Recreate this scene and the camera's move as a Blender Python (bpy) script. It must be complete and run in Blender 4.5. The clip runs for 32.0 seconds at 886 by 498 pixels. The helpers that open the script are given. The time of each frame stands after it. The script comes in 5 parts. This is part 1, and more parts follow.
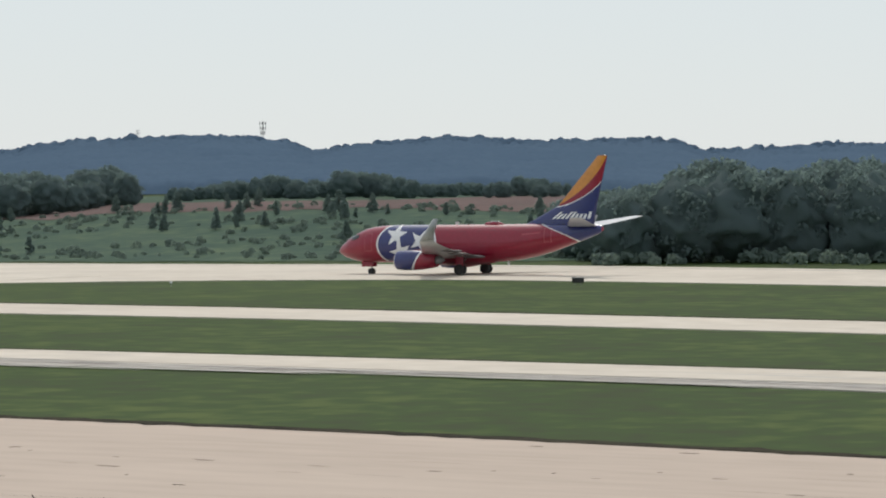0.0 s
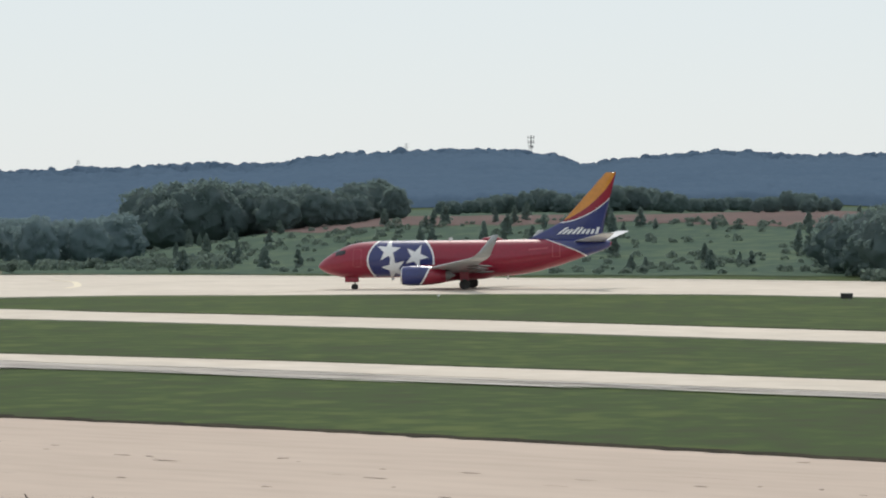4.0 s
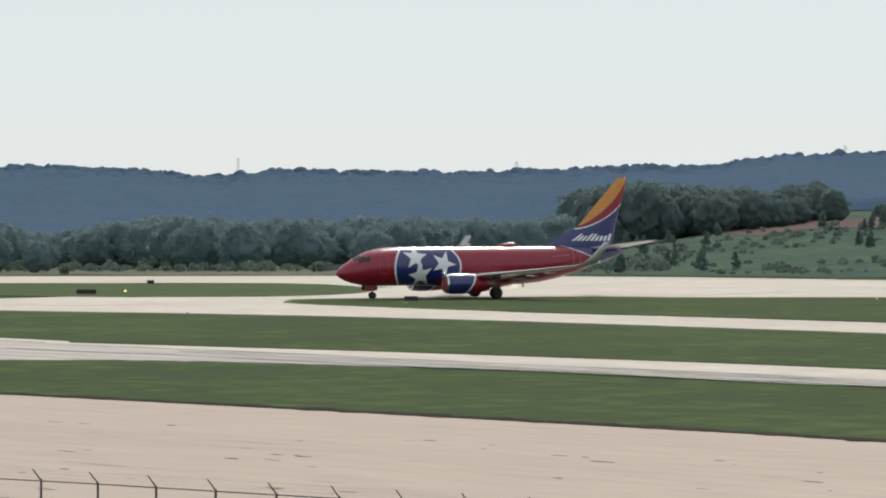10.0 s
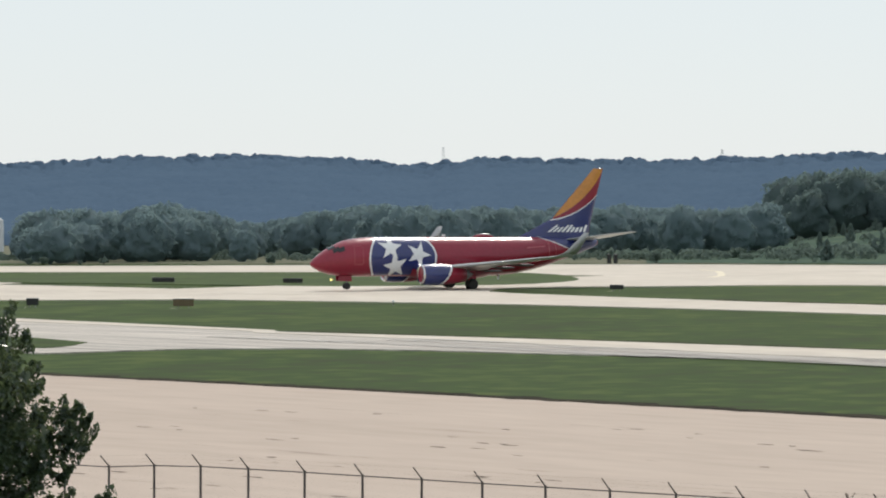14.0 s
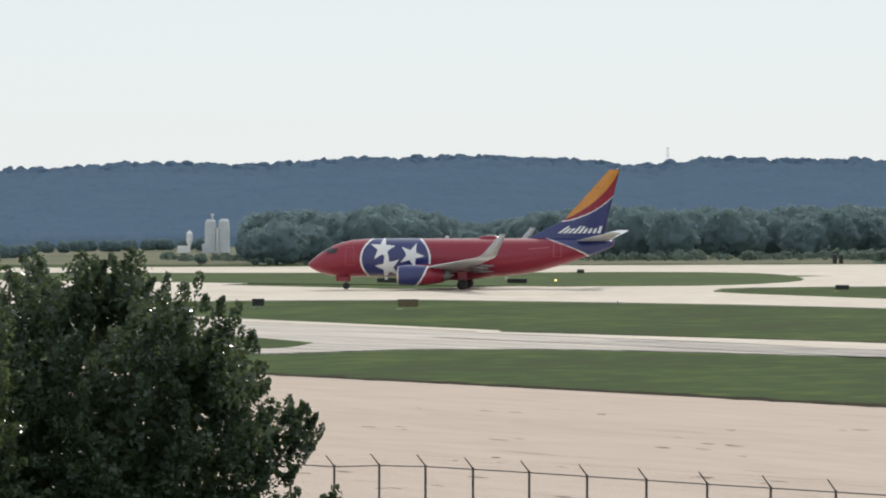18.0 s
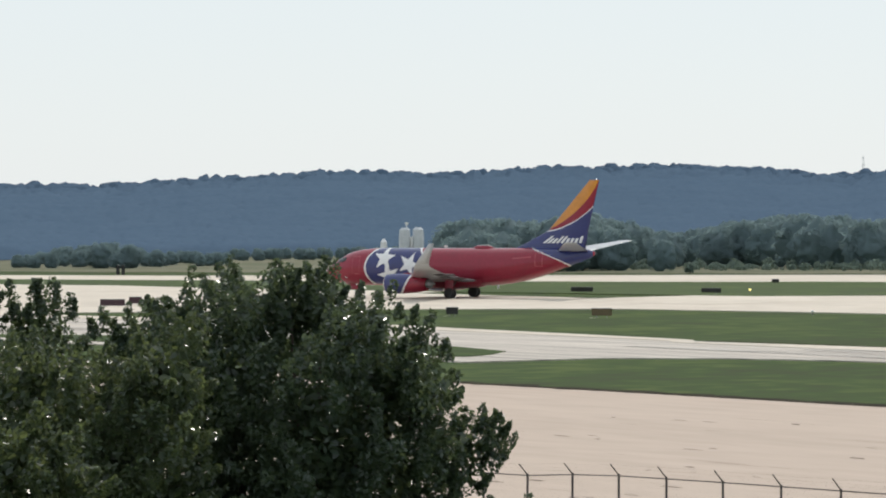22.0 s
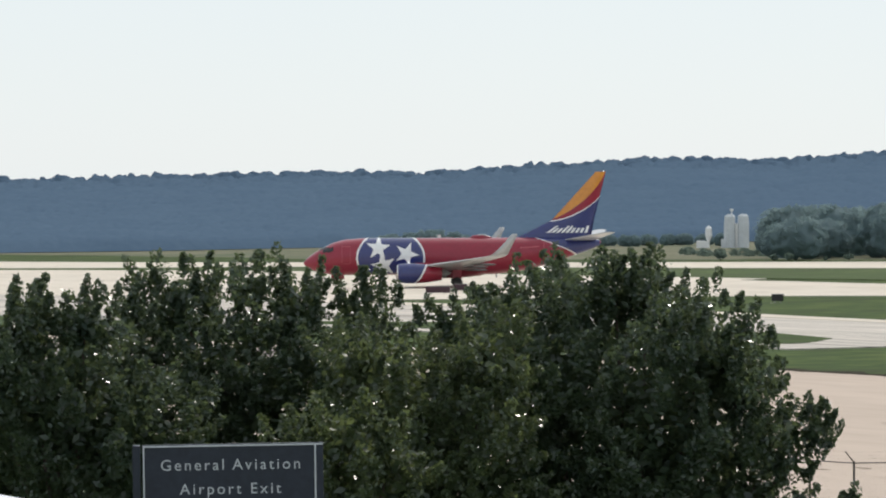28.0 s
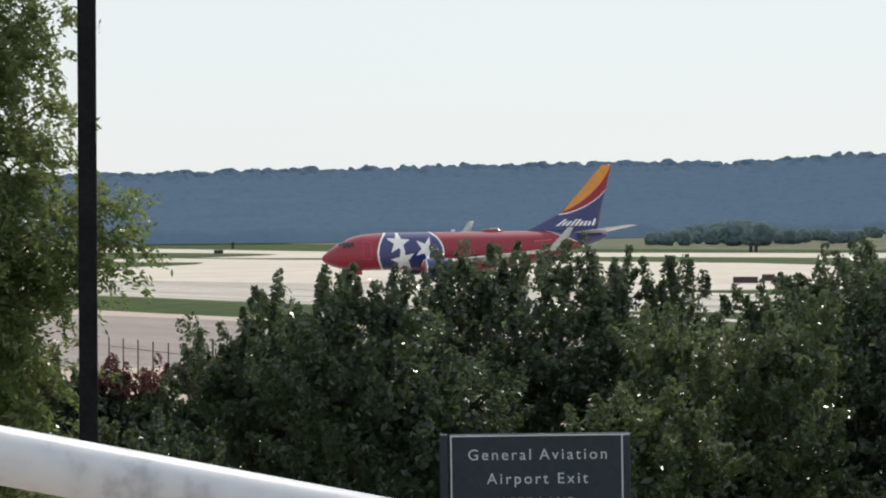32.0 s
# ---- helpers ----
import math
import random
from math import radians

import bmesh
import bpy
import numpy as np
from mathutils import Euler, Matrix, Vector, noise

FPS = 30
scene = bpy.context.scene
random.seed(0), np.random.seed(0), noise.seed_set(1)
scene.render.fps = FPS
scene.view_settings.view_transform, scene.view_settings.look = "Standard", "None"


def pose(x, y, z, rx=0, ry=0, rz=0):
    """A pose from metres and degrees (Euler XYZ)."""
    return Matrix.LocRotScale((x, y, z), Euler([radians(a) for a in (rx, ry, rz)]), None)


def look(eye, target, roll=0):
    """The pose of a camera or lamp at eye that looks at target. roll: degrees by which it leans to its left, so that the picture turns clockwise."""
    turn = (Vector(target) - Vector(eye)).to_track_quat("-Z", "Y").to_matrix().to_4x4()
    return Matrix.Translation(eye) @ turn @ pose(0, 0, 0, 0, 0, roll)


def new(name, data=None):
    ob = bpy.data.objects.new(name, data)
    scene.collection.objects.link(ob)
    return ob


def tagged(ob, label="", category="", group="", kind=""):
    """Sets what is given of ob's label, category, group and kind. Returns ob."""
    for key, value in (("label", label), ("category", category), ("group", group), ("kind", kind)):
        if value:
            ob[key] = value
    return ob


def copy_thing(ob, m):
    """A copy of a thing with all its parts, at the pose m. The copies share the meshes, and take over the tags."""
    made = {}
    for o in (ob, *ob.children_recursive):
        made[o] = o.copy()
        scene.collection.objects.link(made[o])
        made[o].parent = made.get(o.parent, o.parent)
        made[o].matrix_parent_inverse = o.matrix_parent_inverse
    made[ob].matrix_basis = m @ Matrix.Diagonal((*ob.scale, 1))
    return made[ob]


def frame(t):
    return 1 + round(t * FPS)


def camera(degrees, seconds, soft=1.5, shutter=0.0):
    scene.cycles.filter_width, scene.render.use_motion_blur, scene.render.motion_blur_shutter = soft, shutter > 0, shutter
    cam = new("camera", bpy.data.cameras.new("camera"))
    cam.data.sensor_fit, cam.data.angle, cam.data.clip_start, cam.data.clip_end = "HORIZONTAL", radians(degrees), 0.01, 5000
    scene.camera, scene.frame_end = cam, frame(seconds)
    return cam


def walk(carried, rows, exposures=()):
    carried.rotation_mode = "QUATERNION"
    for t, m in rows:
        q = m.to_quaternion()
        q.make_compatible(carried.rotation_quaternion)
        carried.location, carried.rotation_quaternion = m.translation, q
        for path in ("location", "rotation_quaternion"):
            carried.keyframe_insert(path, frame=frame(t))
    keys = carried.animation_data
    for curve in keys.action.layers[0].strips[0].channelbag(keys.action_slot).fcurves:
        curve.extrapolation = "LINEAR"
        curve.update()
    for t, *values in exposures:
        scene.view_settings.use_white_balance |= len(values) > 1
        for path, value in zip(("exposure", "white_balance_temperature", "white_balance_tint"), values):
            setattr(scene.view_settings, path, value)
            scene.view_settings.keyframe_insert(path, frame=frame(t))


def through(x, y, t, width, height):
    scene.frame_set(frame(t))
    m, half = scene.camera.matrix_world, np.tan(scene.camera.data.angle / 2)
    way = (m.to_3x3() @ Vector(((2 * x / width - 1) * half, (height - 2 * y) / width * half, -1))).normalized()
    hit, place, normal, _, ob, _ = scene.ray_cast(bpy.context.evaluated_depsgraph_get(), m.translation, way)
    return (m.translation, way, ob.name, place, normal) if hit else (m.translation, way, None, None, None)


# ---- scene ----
EYE = (0.0, 0.0, 11.56)
VIEWS = [(0, -28.981, -1.332, 0.058), (0.5, -29.165, -1.267, -0.039), (1, -29.578, -1.017, 0.054), (1.5, -30.346, -1.149, 0.071),
    (2, -30.965, -1.285, 0.020), (2.5, -31.698, -1.095, 0.088), (4.5, -33.585, -1.255, 0.221), (5, -34.111, -1.458, 0.108),
    (5.5, -34.649, -1.646, 0.001), (6, -35.029, -1.404, -0.134), (6.5, -35.512, -1.028, -0.070), (7, -35.834, -1.123, 0.159),
    (7.5, -36.317, -1.174, 0.378), (8, -36.803, -1.138, 0.420), (8.5, -37.256, -1.155, 0.481), (9, -38.382, -1.127, 0.405),
    (9.5, -39.515, -1.122, 0.326), (10, -39.967, -1.135, 0.379), (10.5, -40.191, -1.055, 0.368), (11, -40.495, -1.029, 0.371),
    (11.5, -40.819, -1.029, 0.243), (12, -41.278, -1.141, 0.263), (12.5, -41.791, -1.464, 0.145), (13, -42.173, -1.547, 0.166),
    (13.5, -42.507, -1.468, 0.138), (14, -43.170, -1.328, 0.203), (14.5, -43.601, -1.416, 0.224), (16.5, -45.358, -1.407, 0.314),
    (17, -45.878, -1.418, 0.383), (17.5, -46.223, -1.391, 0.122), (18, -46.668, -1.330, 0.050), (18.5, -47.062, -1.160, -0.003),
    (19, -47.449, -1.064, 0.148), (19.5, -47.965, -1.132, 0.259), (20, -48.378, -1.277, 0.282), (20.5, -48.902, -1.372, 0.183),
    (21, -49.242, -1.282, 0.148), (21.5, -49.422, -1.111, 0.099), (22, -49.692, -1.198, 0.139), (22.5, -50.152, -1.392, -0.048),
    (23, -50.690, -1.454, -0.220), (23.5, -51.105, -1.432, -0.322), (24, -51.421, -1.451, -0.273), (24.5, -51.667, -1.364, -0.153),
    (26.5, -53.108, -1.246, -0.021), (27, -53.649, -1.231, -0.014), (27.5, -54.147, -1.230, -0.051), (28, -54.755, -1.405, -0.076),
    (28.5, -55.329, -1.570, -0.025), (29, -55.722, -1.765, 0.186), (29.5, -56.701, -1.715, 0.233), (30, -57.632, -1.649, -0.016),
    (30.5, -58.202, -1.703, -0.094), (31, -58.777, -1.595, -0.293), (31.5, -59.151, -1.565, -0.306), (32, -59.544, -1.549, -0.141)]
TAXI = [(0, -187.2, 344.7, 179.6, -0.64), (2.5, -205.8, 340.2, 194.6, -0.45), (5, -221.4, 330.6, 211.2, -0.76), (7, -231.3, 318.1, 226.3, -0.25),
    (9, -238.6, 302.5, 237.2, 0.01), (10, -241.9, 295.5, 242.3, -0.03), (13, -252.6, 280.1, 248.3, 0.48), (14, -256.4, 275.9, 247.0, 0.47),
    (16.6, -271.0, 269.7, 232.5, 0.45), (18, -278.0, 265.5, 220.5, 0.03), (19, -282.8, 262.6, 213.4, -0.20), (20, -287.2, 259.5, 207.4, -0.02),
    (21, -292.5, 257.4, 202.3, 0.20), (23, -302.9, 253.0, 204.4, -0.65), (24, -307.3, 249.8, 208.6, -0.43), (28, -324.2, 230.9, 235.9, 0.23),
    (31, -338.5, 212.1, 251.3, 0.35), (32, -341.5, 204.2, 255.8, -0.08)]


def view(az, up, roll):
    """A pose at the eye that looks along an azimuth (degrees, clockwise from +y) and an elevation."""
    a, e = radians(az), radians(up)
    d = Vector((math.sin(a) * math.cos(e), math.cos(a) * math.cos(e), math.sin(e)))
    return look(EYE, Vector(EYE) + d * 100, roll)


cam = camera(13.755, 32.0, soft=2.0)
walk(cam, [(t, view(a, e, r)) for t, a, e, r in VIEWS], exposures=[(0, -0.15), (2.5, -0.13), (5, -0.05), (9, -0.1), (12, -0.06), (16, 0.0), (22, 0.02), (27, 0.06), (32, 0.06)])

# ---- light ----
SUN_AZ, SUN_UP = -30.0, 45.6
world = bpy.data.worlds.new("sky")
scene.world = world
world.use_nodes = True
wn = world.node_tree.nodes
sky = wn.new("ShaderNodeTexSky")
sky.sky_type, sky.sun_disc = "NISHITA", False
sky.sun_elevation, sky.sun_rotation = radians(SUN_UP), radians(SUN_AZ)
sky.air_density, sky.dust_density, sky.ozone_density, sky.altitude = 1.0, 0.15, 3.0, 0
wn["Background"].inputs["Strength"].default_value = 0.1
haze = wn.new("ShaderNodeMix")
haze.data_type = "RGBA"
haze.inputs["Factor"].default_value = 0.86
haze.inputs["B"].default_value = (7.85, 8.4, 8.75, 1)
world.node_tree.links.new(sky.outputs[0], haze.inputs["A"])
world.node_tree.links.new(haze.outputs["Result"], wn["Background"].inputs["Color"])
sun = new("sun", bpy.data.lights.new("sun", "SUN"))
sun.data.energy, sun.data.angle, sun.data.color = 2.2, radians(0.6), (1.0, 0.93, 0.84)
sa, se = radians(SUN_AZ), radians(SUN_UP)
sun.matrix_world = look((0, 0, 60), Vector((0, 0, 60)) - Vector((math.sin(sa) * math.cos(se), math.cos(sa) * math.cos(se), math.sin(se))))


# ---- materials ----
def material(name, colours, scale=1.0, rough=0.6, metal=0.0, bump=0.0, fine=8.0, coat=0.0, spec=0.5, island=0.0, space="Object", coat_rough=0.05, stretch=None):
    """A surface whose colour wanders between two or three colours at two scales, with fine relief."""
    m = bpy.data.materials.new(name)
    m.use_nodes = True
    n, l = m.node_tree.nodes, m.node_tree.links
    b = n["Principled BSDF"]
    b.inputs["Roughness"].default_value, b.inputs["Metallic"].default_value = rough, metal
    b.inputs["Coat Weight"].default_value, b.inputs["Specular IOR Level"].default_value = coat, spec
    b.inputs["Coat Roughness"].default_value = coat_rough
    co = n.new("ShaderNodeTexCoord")
    big, small = n.new("ShaderNodeTexNoise"), n.new("ShaderNodeTexNoise")
    for node, s, d in ((big, scale, 4), (small, scale * fine, 3)):
        node.inputs["Scale"].default_value, node.inputs["Detail"].default_value = s, d
        if stretch:
            mp = n.new("ShaderNodeMapping")
            mp.inputs["Scale"].default_value = stretch
            l.new(co.outputs[space], mp.inputs["Vector"])
            l.new(mp.outputs[0], node.inputs["Vector"])
        else:
            l.new(co.outputs[space], node.inputs["Vector"])
    mix = n.new("ShaderNodeMath")
    mix.operation = "MULTIPLY_ADD"
    mix.inputs[1].default_value = 0.55
    l.new(small.outputs["Fac"], mix.inputs[0])
    half = n.new("ShaderNodeMath")
    half.operation = "MULTIPLY"
    half.inputs[1].default_value = 0.45
    l.new(big.outputs["Fac"], half.inputs[0])
    l.new(half.outputs[0], mix.inputs[2])
    last = mix.outputs[0]
    if island:
        g, add = n.new("ShaderNodeNewGeometry"), n.new("ShaderNodeMath")
        add.operation = "MULTIPLY_ADD"
        add.inputs[1].default_value = island
        l.new(g.outputs["Random Per Island"], add.inputs[0])
        l.new(last, add.inputs[2])
        last = add.outputs[0]
    ramp = n.new("ShaderNodeValToRGB")
    e = ramp.color_ramp.elements
    e[0].position, e[1].position = 0.36, 0.64 + island
    e[0].color, e[1].color = (*colours[0], 1), (*colours[-1], 1)
    if len(colours) == 3:
        e.new(0.5 + island / 2).color = (*colours[1], 1)
    l.new(last, ramp.inputs[0])
    l.new(ramp.outputs[0], b.inputs["Base Color"])
    if bump:
        bp = n.new("ShaderNodeBump")
        bp.inputs["Strength"].default_value, bp.inputs["Distance"].default_value = bump, 0.02
        l.new(small.outputs["Fac"], bp.inputs["Height"])
        l.new(bp.outputs[0], b.inputs["Normal"])
    return m


def leafy(name, dark, light, through, rough=0.45, amount=0.35, scale=0.8, spec=0.5):
    """Foliage: two greens that wander leaf by leaf, part of the light going through."""
    m = material(name, (dark, light), scale, rough, island=0.35, spec=spec)
    n, l = m.node_tree.nodes, m.node_tree.links
    b, out = n["Principled BSDF"], n["Material Output"]
    tr, mx = n.new("ShaderNodeBsdfTranslucent"), n.new("ShaderNodeMixShader")
    tr.inputs["Color"].default_value = (*through, 1)
    mx.inputs[0].default_value = amount
    l.new(b.outputs[0], mx.inputs[1])
    l.new(tr.outputs[0], mx.inputs[2])
    l.new(mx.outputs[0], out.inputs["Surface"])
    return m


GRASS = material("grass", ((0.05, 0.062, 0.03), (0.05, 0.079, 0.027), (0.086, 0.114, 0.037)), 0.07, 0.9, fine=6, spec=0.05, stretch=(1.0, 0.75, 1))
PALEGRASS = material("paler mown grass", ((0.07, 0.084, 0.045), (0.068, 0.098, 0.04), (0.095, 0.125, 0.048)), 0.07, 0.9, fine=6, spec=0.05)
# The bank's greens are shifted towards blue to hold distance haze.
BANKGRASS = material("rough bank grass with haze tint", ((0.05, 0.083, 0.068), (0.068, 0.106, 0.077), (0.105, 0.144, 0.09)), 0.06, 0.95, fine=6, spec=0.03)
MEADOW = material("dry meadow", ((0.1, 0.12, 0.075), (0.2, 0.185, 0.13)), 0.03, 0.9, fine=9, spec=0.05)
DIRT = material("red clay", ((0.1, 0.075, 0.072), (0.16, 0.11, 0.1)), 0.09, 0.95, fine=8, spec=0.05)
CONCRETE = material("pale concrete", ((0.52, 0.46, 0.39), (0.58, 0.52, 0.44), (0.64, 0.575, 0.495)), 0.05, 0.85, fine=7, spec=0.15)
APRON = material("weathered apron concrete", ((0.44, 0.358, 0.295), (0.475, 0.388, 0.322), (0.505, 0.415, 0.345)), 0.06, 0.85, fine=9, spec=0.15, stretch=(0.35, 1.2, 1))
TARSEAL = material("dark joint sealant and oil", ((0.035, 0.025, 0.019), (0.11, 0.08, 0.06)), 0.3, 0.95, spec=0.1)
WORNJOINT = material("worn reddish joint filler", ((0.3, 0.225, 0.18), (0.37, 0.29, 0.235)), 0.6, 0.9)
YELLOWLINE = material("pale yellow road paint", ((0.66, 0.58, 0.42), (0.72, 0.64, 0.48)), 0.6, 0.7)
RUBBER = material("tyre rubber", ((0.015, 0.015, 0.015), (0.035, 0.035, 0.035)), 3, 0.7)
STREAK = material("rubber-stained concrete", ((0.42, 0.39, 0.36), (0.5, 0.465, 0.42)), 0.08, 0.85, fine=10)
STAINED = material("streaked grey taxiway concrete", ((0.27, 0.25, 0.225), (0.45, 0.41, 0.365), (0.62, 0.565, 0.5)), 0.5, 0.85, fine=5, spec=0.15, stretch=(0.035, 1.0, 1))
OLDSLAB = material("old taupe asphalt", ((0.25, 0.215, 0.2), (0.31, 0.265, 0.245), (0.35, 0.3, 0.275)), 0.3, 0.9, fine=6, spec=0.1, stretch=(0.12, 1.0, 1))
EARTH = material("dark bare earth", ((0.018, 0.017, 0.011), (0.05, 0.042, 0.027)), 0.3, 0.95, spec=0.05)
VERGE = material("dark edge strip", ((0.03, 0.04, 0.018), (0.06, 0.07, 0.03)), 0.3, 0.95, spec=0.05)
RED = material("red gloss paint", ((0.225, 0.004, 0.023), (0.26, 0.006, 0.029)), 0.4, 0.42, coat=0.8, spec=0.25, coat_rough=0.19)
DOORLINE = material("door seam", ((0.36, 0.06, 0.08), (0.42, 0.08, 0.1)), 1, 0.4)
BLUE = material("deep blue gloss paint", ((0.009, 0.016, 0.11), (0.013, 0.023, 0.145)), 0.4, 0.3, coat=0.7, coat_rough=0.2)
YELLOW = material("golden yellow gloss paint", ((0.52, 0.2, 0.018), (0.62, 0.25, 0.025)), 0.4, 0.3, coat=0.5)
WHITE = material("white gloss paint", ((0.72, 0.72, 0.72), (0.82, 0.82, 0.82)), 0.4, 0.3, coat=0.4, coat_rough=0.2)
RAILPAINT = material("scuffed pale handrail paint", ((0.3, 0.31, 0.34), (0.55, 0.57, 0.62), (0.6, 0.62, 0.67)), 5, 0.4, fine=6)
WINGGREY = material("pale grey wing paint", ((0.38, 0.39, 0.40), (0.48, 0.49, 0.5)), 0.5, 0.28, coat=0.4)
SILVER = material("polished bare metal", ((0.6, 0.6, 0.6), (0.75, 0.75, 0.75)), 2, 0.18, 1.0)
# The shade beneath the wing is put into this dark fairing colour.
FAIRING = material("fairing grey darkened by underwing shade", ((0.07, 0.06, 0.06), (0.11, 0.095, 0.095)), 1, 0.5)
DARKGLASS = material("dark cockpit glass", ((0.01, 0.012, 0.015), (0.02, 0.022, 0.026)), 1, 0.08)
FENCESTEEL = material("dull weathered fence steel", ((0.05, 0.045, 0.043), (0.09, 0.082, 0.078)), 6, 0.7, 0.2)
STEEL = material("galvanised steel", ((0.16, 0.16, 0.16), (0.3, 0.3, 0.3)), 6, 0.5, 0.6)
BLACKSTEEL = material("black painted steel", ((0.008, 0.008, 0.010), (0.016, 0.016, 0.019)), 4, 0.6, spec=0.1)
SIGNBLACK = material("dark sign housing", ((0.012, 0.012, 0.012), (0.03, 0.03, 0.03)), 2, 0.6)
SIGNRED = material("weathered orange-brown sign back", ((0.11, 0.085, 0.045), (0.17, 0.125, 0.065)), 2, 0.7)
SIGNMAROON = material("dark maroon sign housing", ((0.035, 0.014, 0.022), (0.055, 0.022, 0.032)), 2, 0.6)
NAVY = material("dark navy sign panel", ((0.016, 0.02, 0.036), (0.024, 0.03, 0.05)), 2, 0.35)
LETTER = material("pale grey reflective lettering", ((0.5, 0.52, 0.56), (0.6, 0.62, 0.66)), 5, 0.5)
BARK = material("grey-brown bark", ((0.05, 0.04, 0.03), (0.12, 0.095, 0.07)), 3, 0.9, bump=0.6)
PALEMAST = material("weathered pale mast paint", ((0.34, 0.36, 0.38), (0.44, 0.46, 0.48)), 2, 0.6)
SILO = material("pale silo concrete", ((0.5, 0.53, 0.56), (0.62, 0.65, 0.67)), 0.4, 0.85)
LEAF = leafy("pear leaves", (0.023, 0.043, 0.042), (0.07, 0.1, 0.06), (0.185, 0.24, 0.1), 0.27, 0.34, spec=0.55)
LEAFPALE = leafy("young pear leaves", (0.027, 0.048, 0.04), (0.088, 0.117, 0.06), (0.215, 0.265, 0.095), 0.29, 0.37, spec=0.55)
OAK = leafy("oak leaves", (0.052, 0.078, 0.034), (0.135, 0.168, 0.07), (0.34, 0.41, 0.14), 0.33, 0.46)
BLOSSOM = leafy("crape myrtle blossom", (0.1, 0.03, 0.035), (0.17, 0.055, 0.06), (0.16, 0.05, 0.05), 0.7, 0.3)
# Distance haze is mixed into both wood colours, more so for the far belt.
WOODS = leafy("near wood with slight haze tint", (0.12, 0.17, 0.18), (0.15, 0.207, 0.2), (0.22, 0.295, 0.265), 1.0, 0.55, 0.05)
HAZYWOODS = leafy("far wood with stronger haze tint", (0.155, 0.218, 0.245), (0.19, 0.265, 0.272), (0.28, 0.372, 0.365), 1.0, 0.5, 0.05)
# Shrub and pine greens are lightened and blued to include the haze.
SHRUB = leafy("shrub foliage with haze tint", (0.122, 0.17, 0.158), (0.162, 0.215, 0.182), (0.19, 0.25, 0.2), 1.0, 0.5, 0.05)
CONIFER = leafy("young pine needles with haze tint", (0.155, 0.215, 0.21), (0.195, 0.26, 0.235), (0.24, 0.315, 0.27), 1.0, 0.55, 0.1)
# Aerial haze over the hills is painted in as a blue-grey base colour.
RIDGE = material("far forest tinted with blue haze", ((0.077, 0.118, 0.172), (0.09, 0.134, 0.19)), 0.05, 1.0, spec=0.0, fine=9)


def lampglow(name, colour, power):
    m = bpy.data.materials.new(name)
    m.use_nodes = True
    b = m.node_tree.nodes["Principled BSDF"]
    b.inputs["Emission Color"].default_value = (*colour, 1)
    b.inputs["Emission Strength"].default_value = power
    return m


GLOWWHITE = lampglow("lit white lamp", (1, 0.95, 0.9), 12)
GLOWAMBER = lampglow("lit amber lamp", (1, 0.75, 0.1), 2)


# ---- mesh tools ----
def part(name, bm, mat, parent=None, label="", smooth=False):
    """Links a bmesh (or a mesh) as one mesh object, under a thing where one is given."""
    if isinstance(bm, bpy.types.Mesh):
        me = bm
    else:
        bmesh.ops.recalc_face_normals(bm, faces=bm.faces)
        me = bpy.data.meshes.new(name)
        bm.to_mesh(me)
        bm.free()
    if mat and not me.materials:
        me.materials.append(mat)
    if smooth:
        me.shade_smooth()
    ob = new(name, me)
    if parent:
        ob.parent = parent
    if label:
        ob["label"] = label
    return ob


def thing(name, label, category, m=None, group="", kind=""):
    ob = new(name)
    if m is not None:
        ob.matrix_world = m
    return tagged(ob, label, category, group, kind)


def raw(name, verts, faces):
    me = bpy.data.meshes.new(name)
    me.from_pydata(verts, [], faces)
    me.update()
    return me


def quads(name, P, nq):
    """A mesh of nq separate quads from an array of 4 * nq points."""
    me = bpy.data.meshes.new(name)
    me.vertices.add(4 * nq)
    me.vertices.foreach_set("co", P.astype(np.float32).ravel())
    me.loops.add(4 * nq)
    me.loops.foreach_set("vertex_index", np.arange(4 * nq, dtype=np.int32))
    me.polygons.add(nq)
    me.polygons.foreach_set("loop_start", np.arange(0, 4 * nq, 4, dtype=np.int32))
    me.update(calc_edges=True)
    return me


def box(bm, x0, x1, y0, y1, z0, z1, bevel=0.0):
    m = Matrix.Translation(((x0 + x1) / 2, (y0 + y1) / 2, (z0 + z1) / 2)) @ Matrix.Diagonal((x1 - x0, y1 - y0, z1 - z0, 1))
    v = bmesh.ops.create_cube(bm, size=1, matrix=m)["verts"]
    if bevel:
        e = list({e for q in v for e in q.link_edges})
        bmesh.ops.bevel(bm, geom=e, offset=bevel, segments=2, affect="EDGES", profile=0.5)
    return bm


def rod(bm, a, b, r0, r1=None, n=8):
    a, b = Vector(a), Vector(b)
    d = b - a
    m = Matrix.Translation((a + b) / 2) @ d.to_track_quat("Z", "Y").to_matrix().to_4x4()
    bmesh.ops.create_cone(bm, cap_ends=True, segments=n, radius1=r0, radius2=r0 if r1 is None else r1, depth=d.length, matrix=m)
    return bm


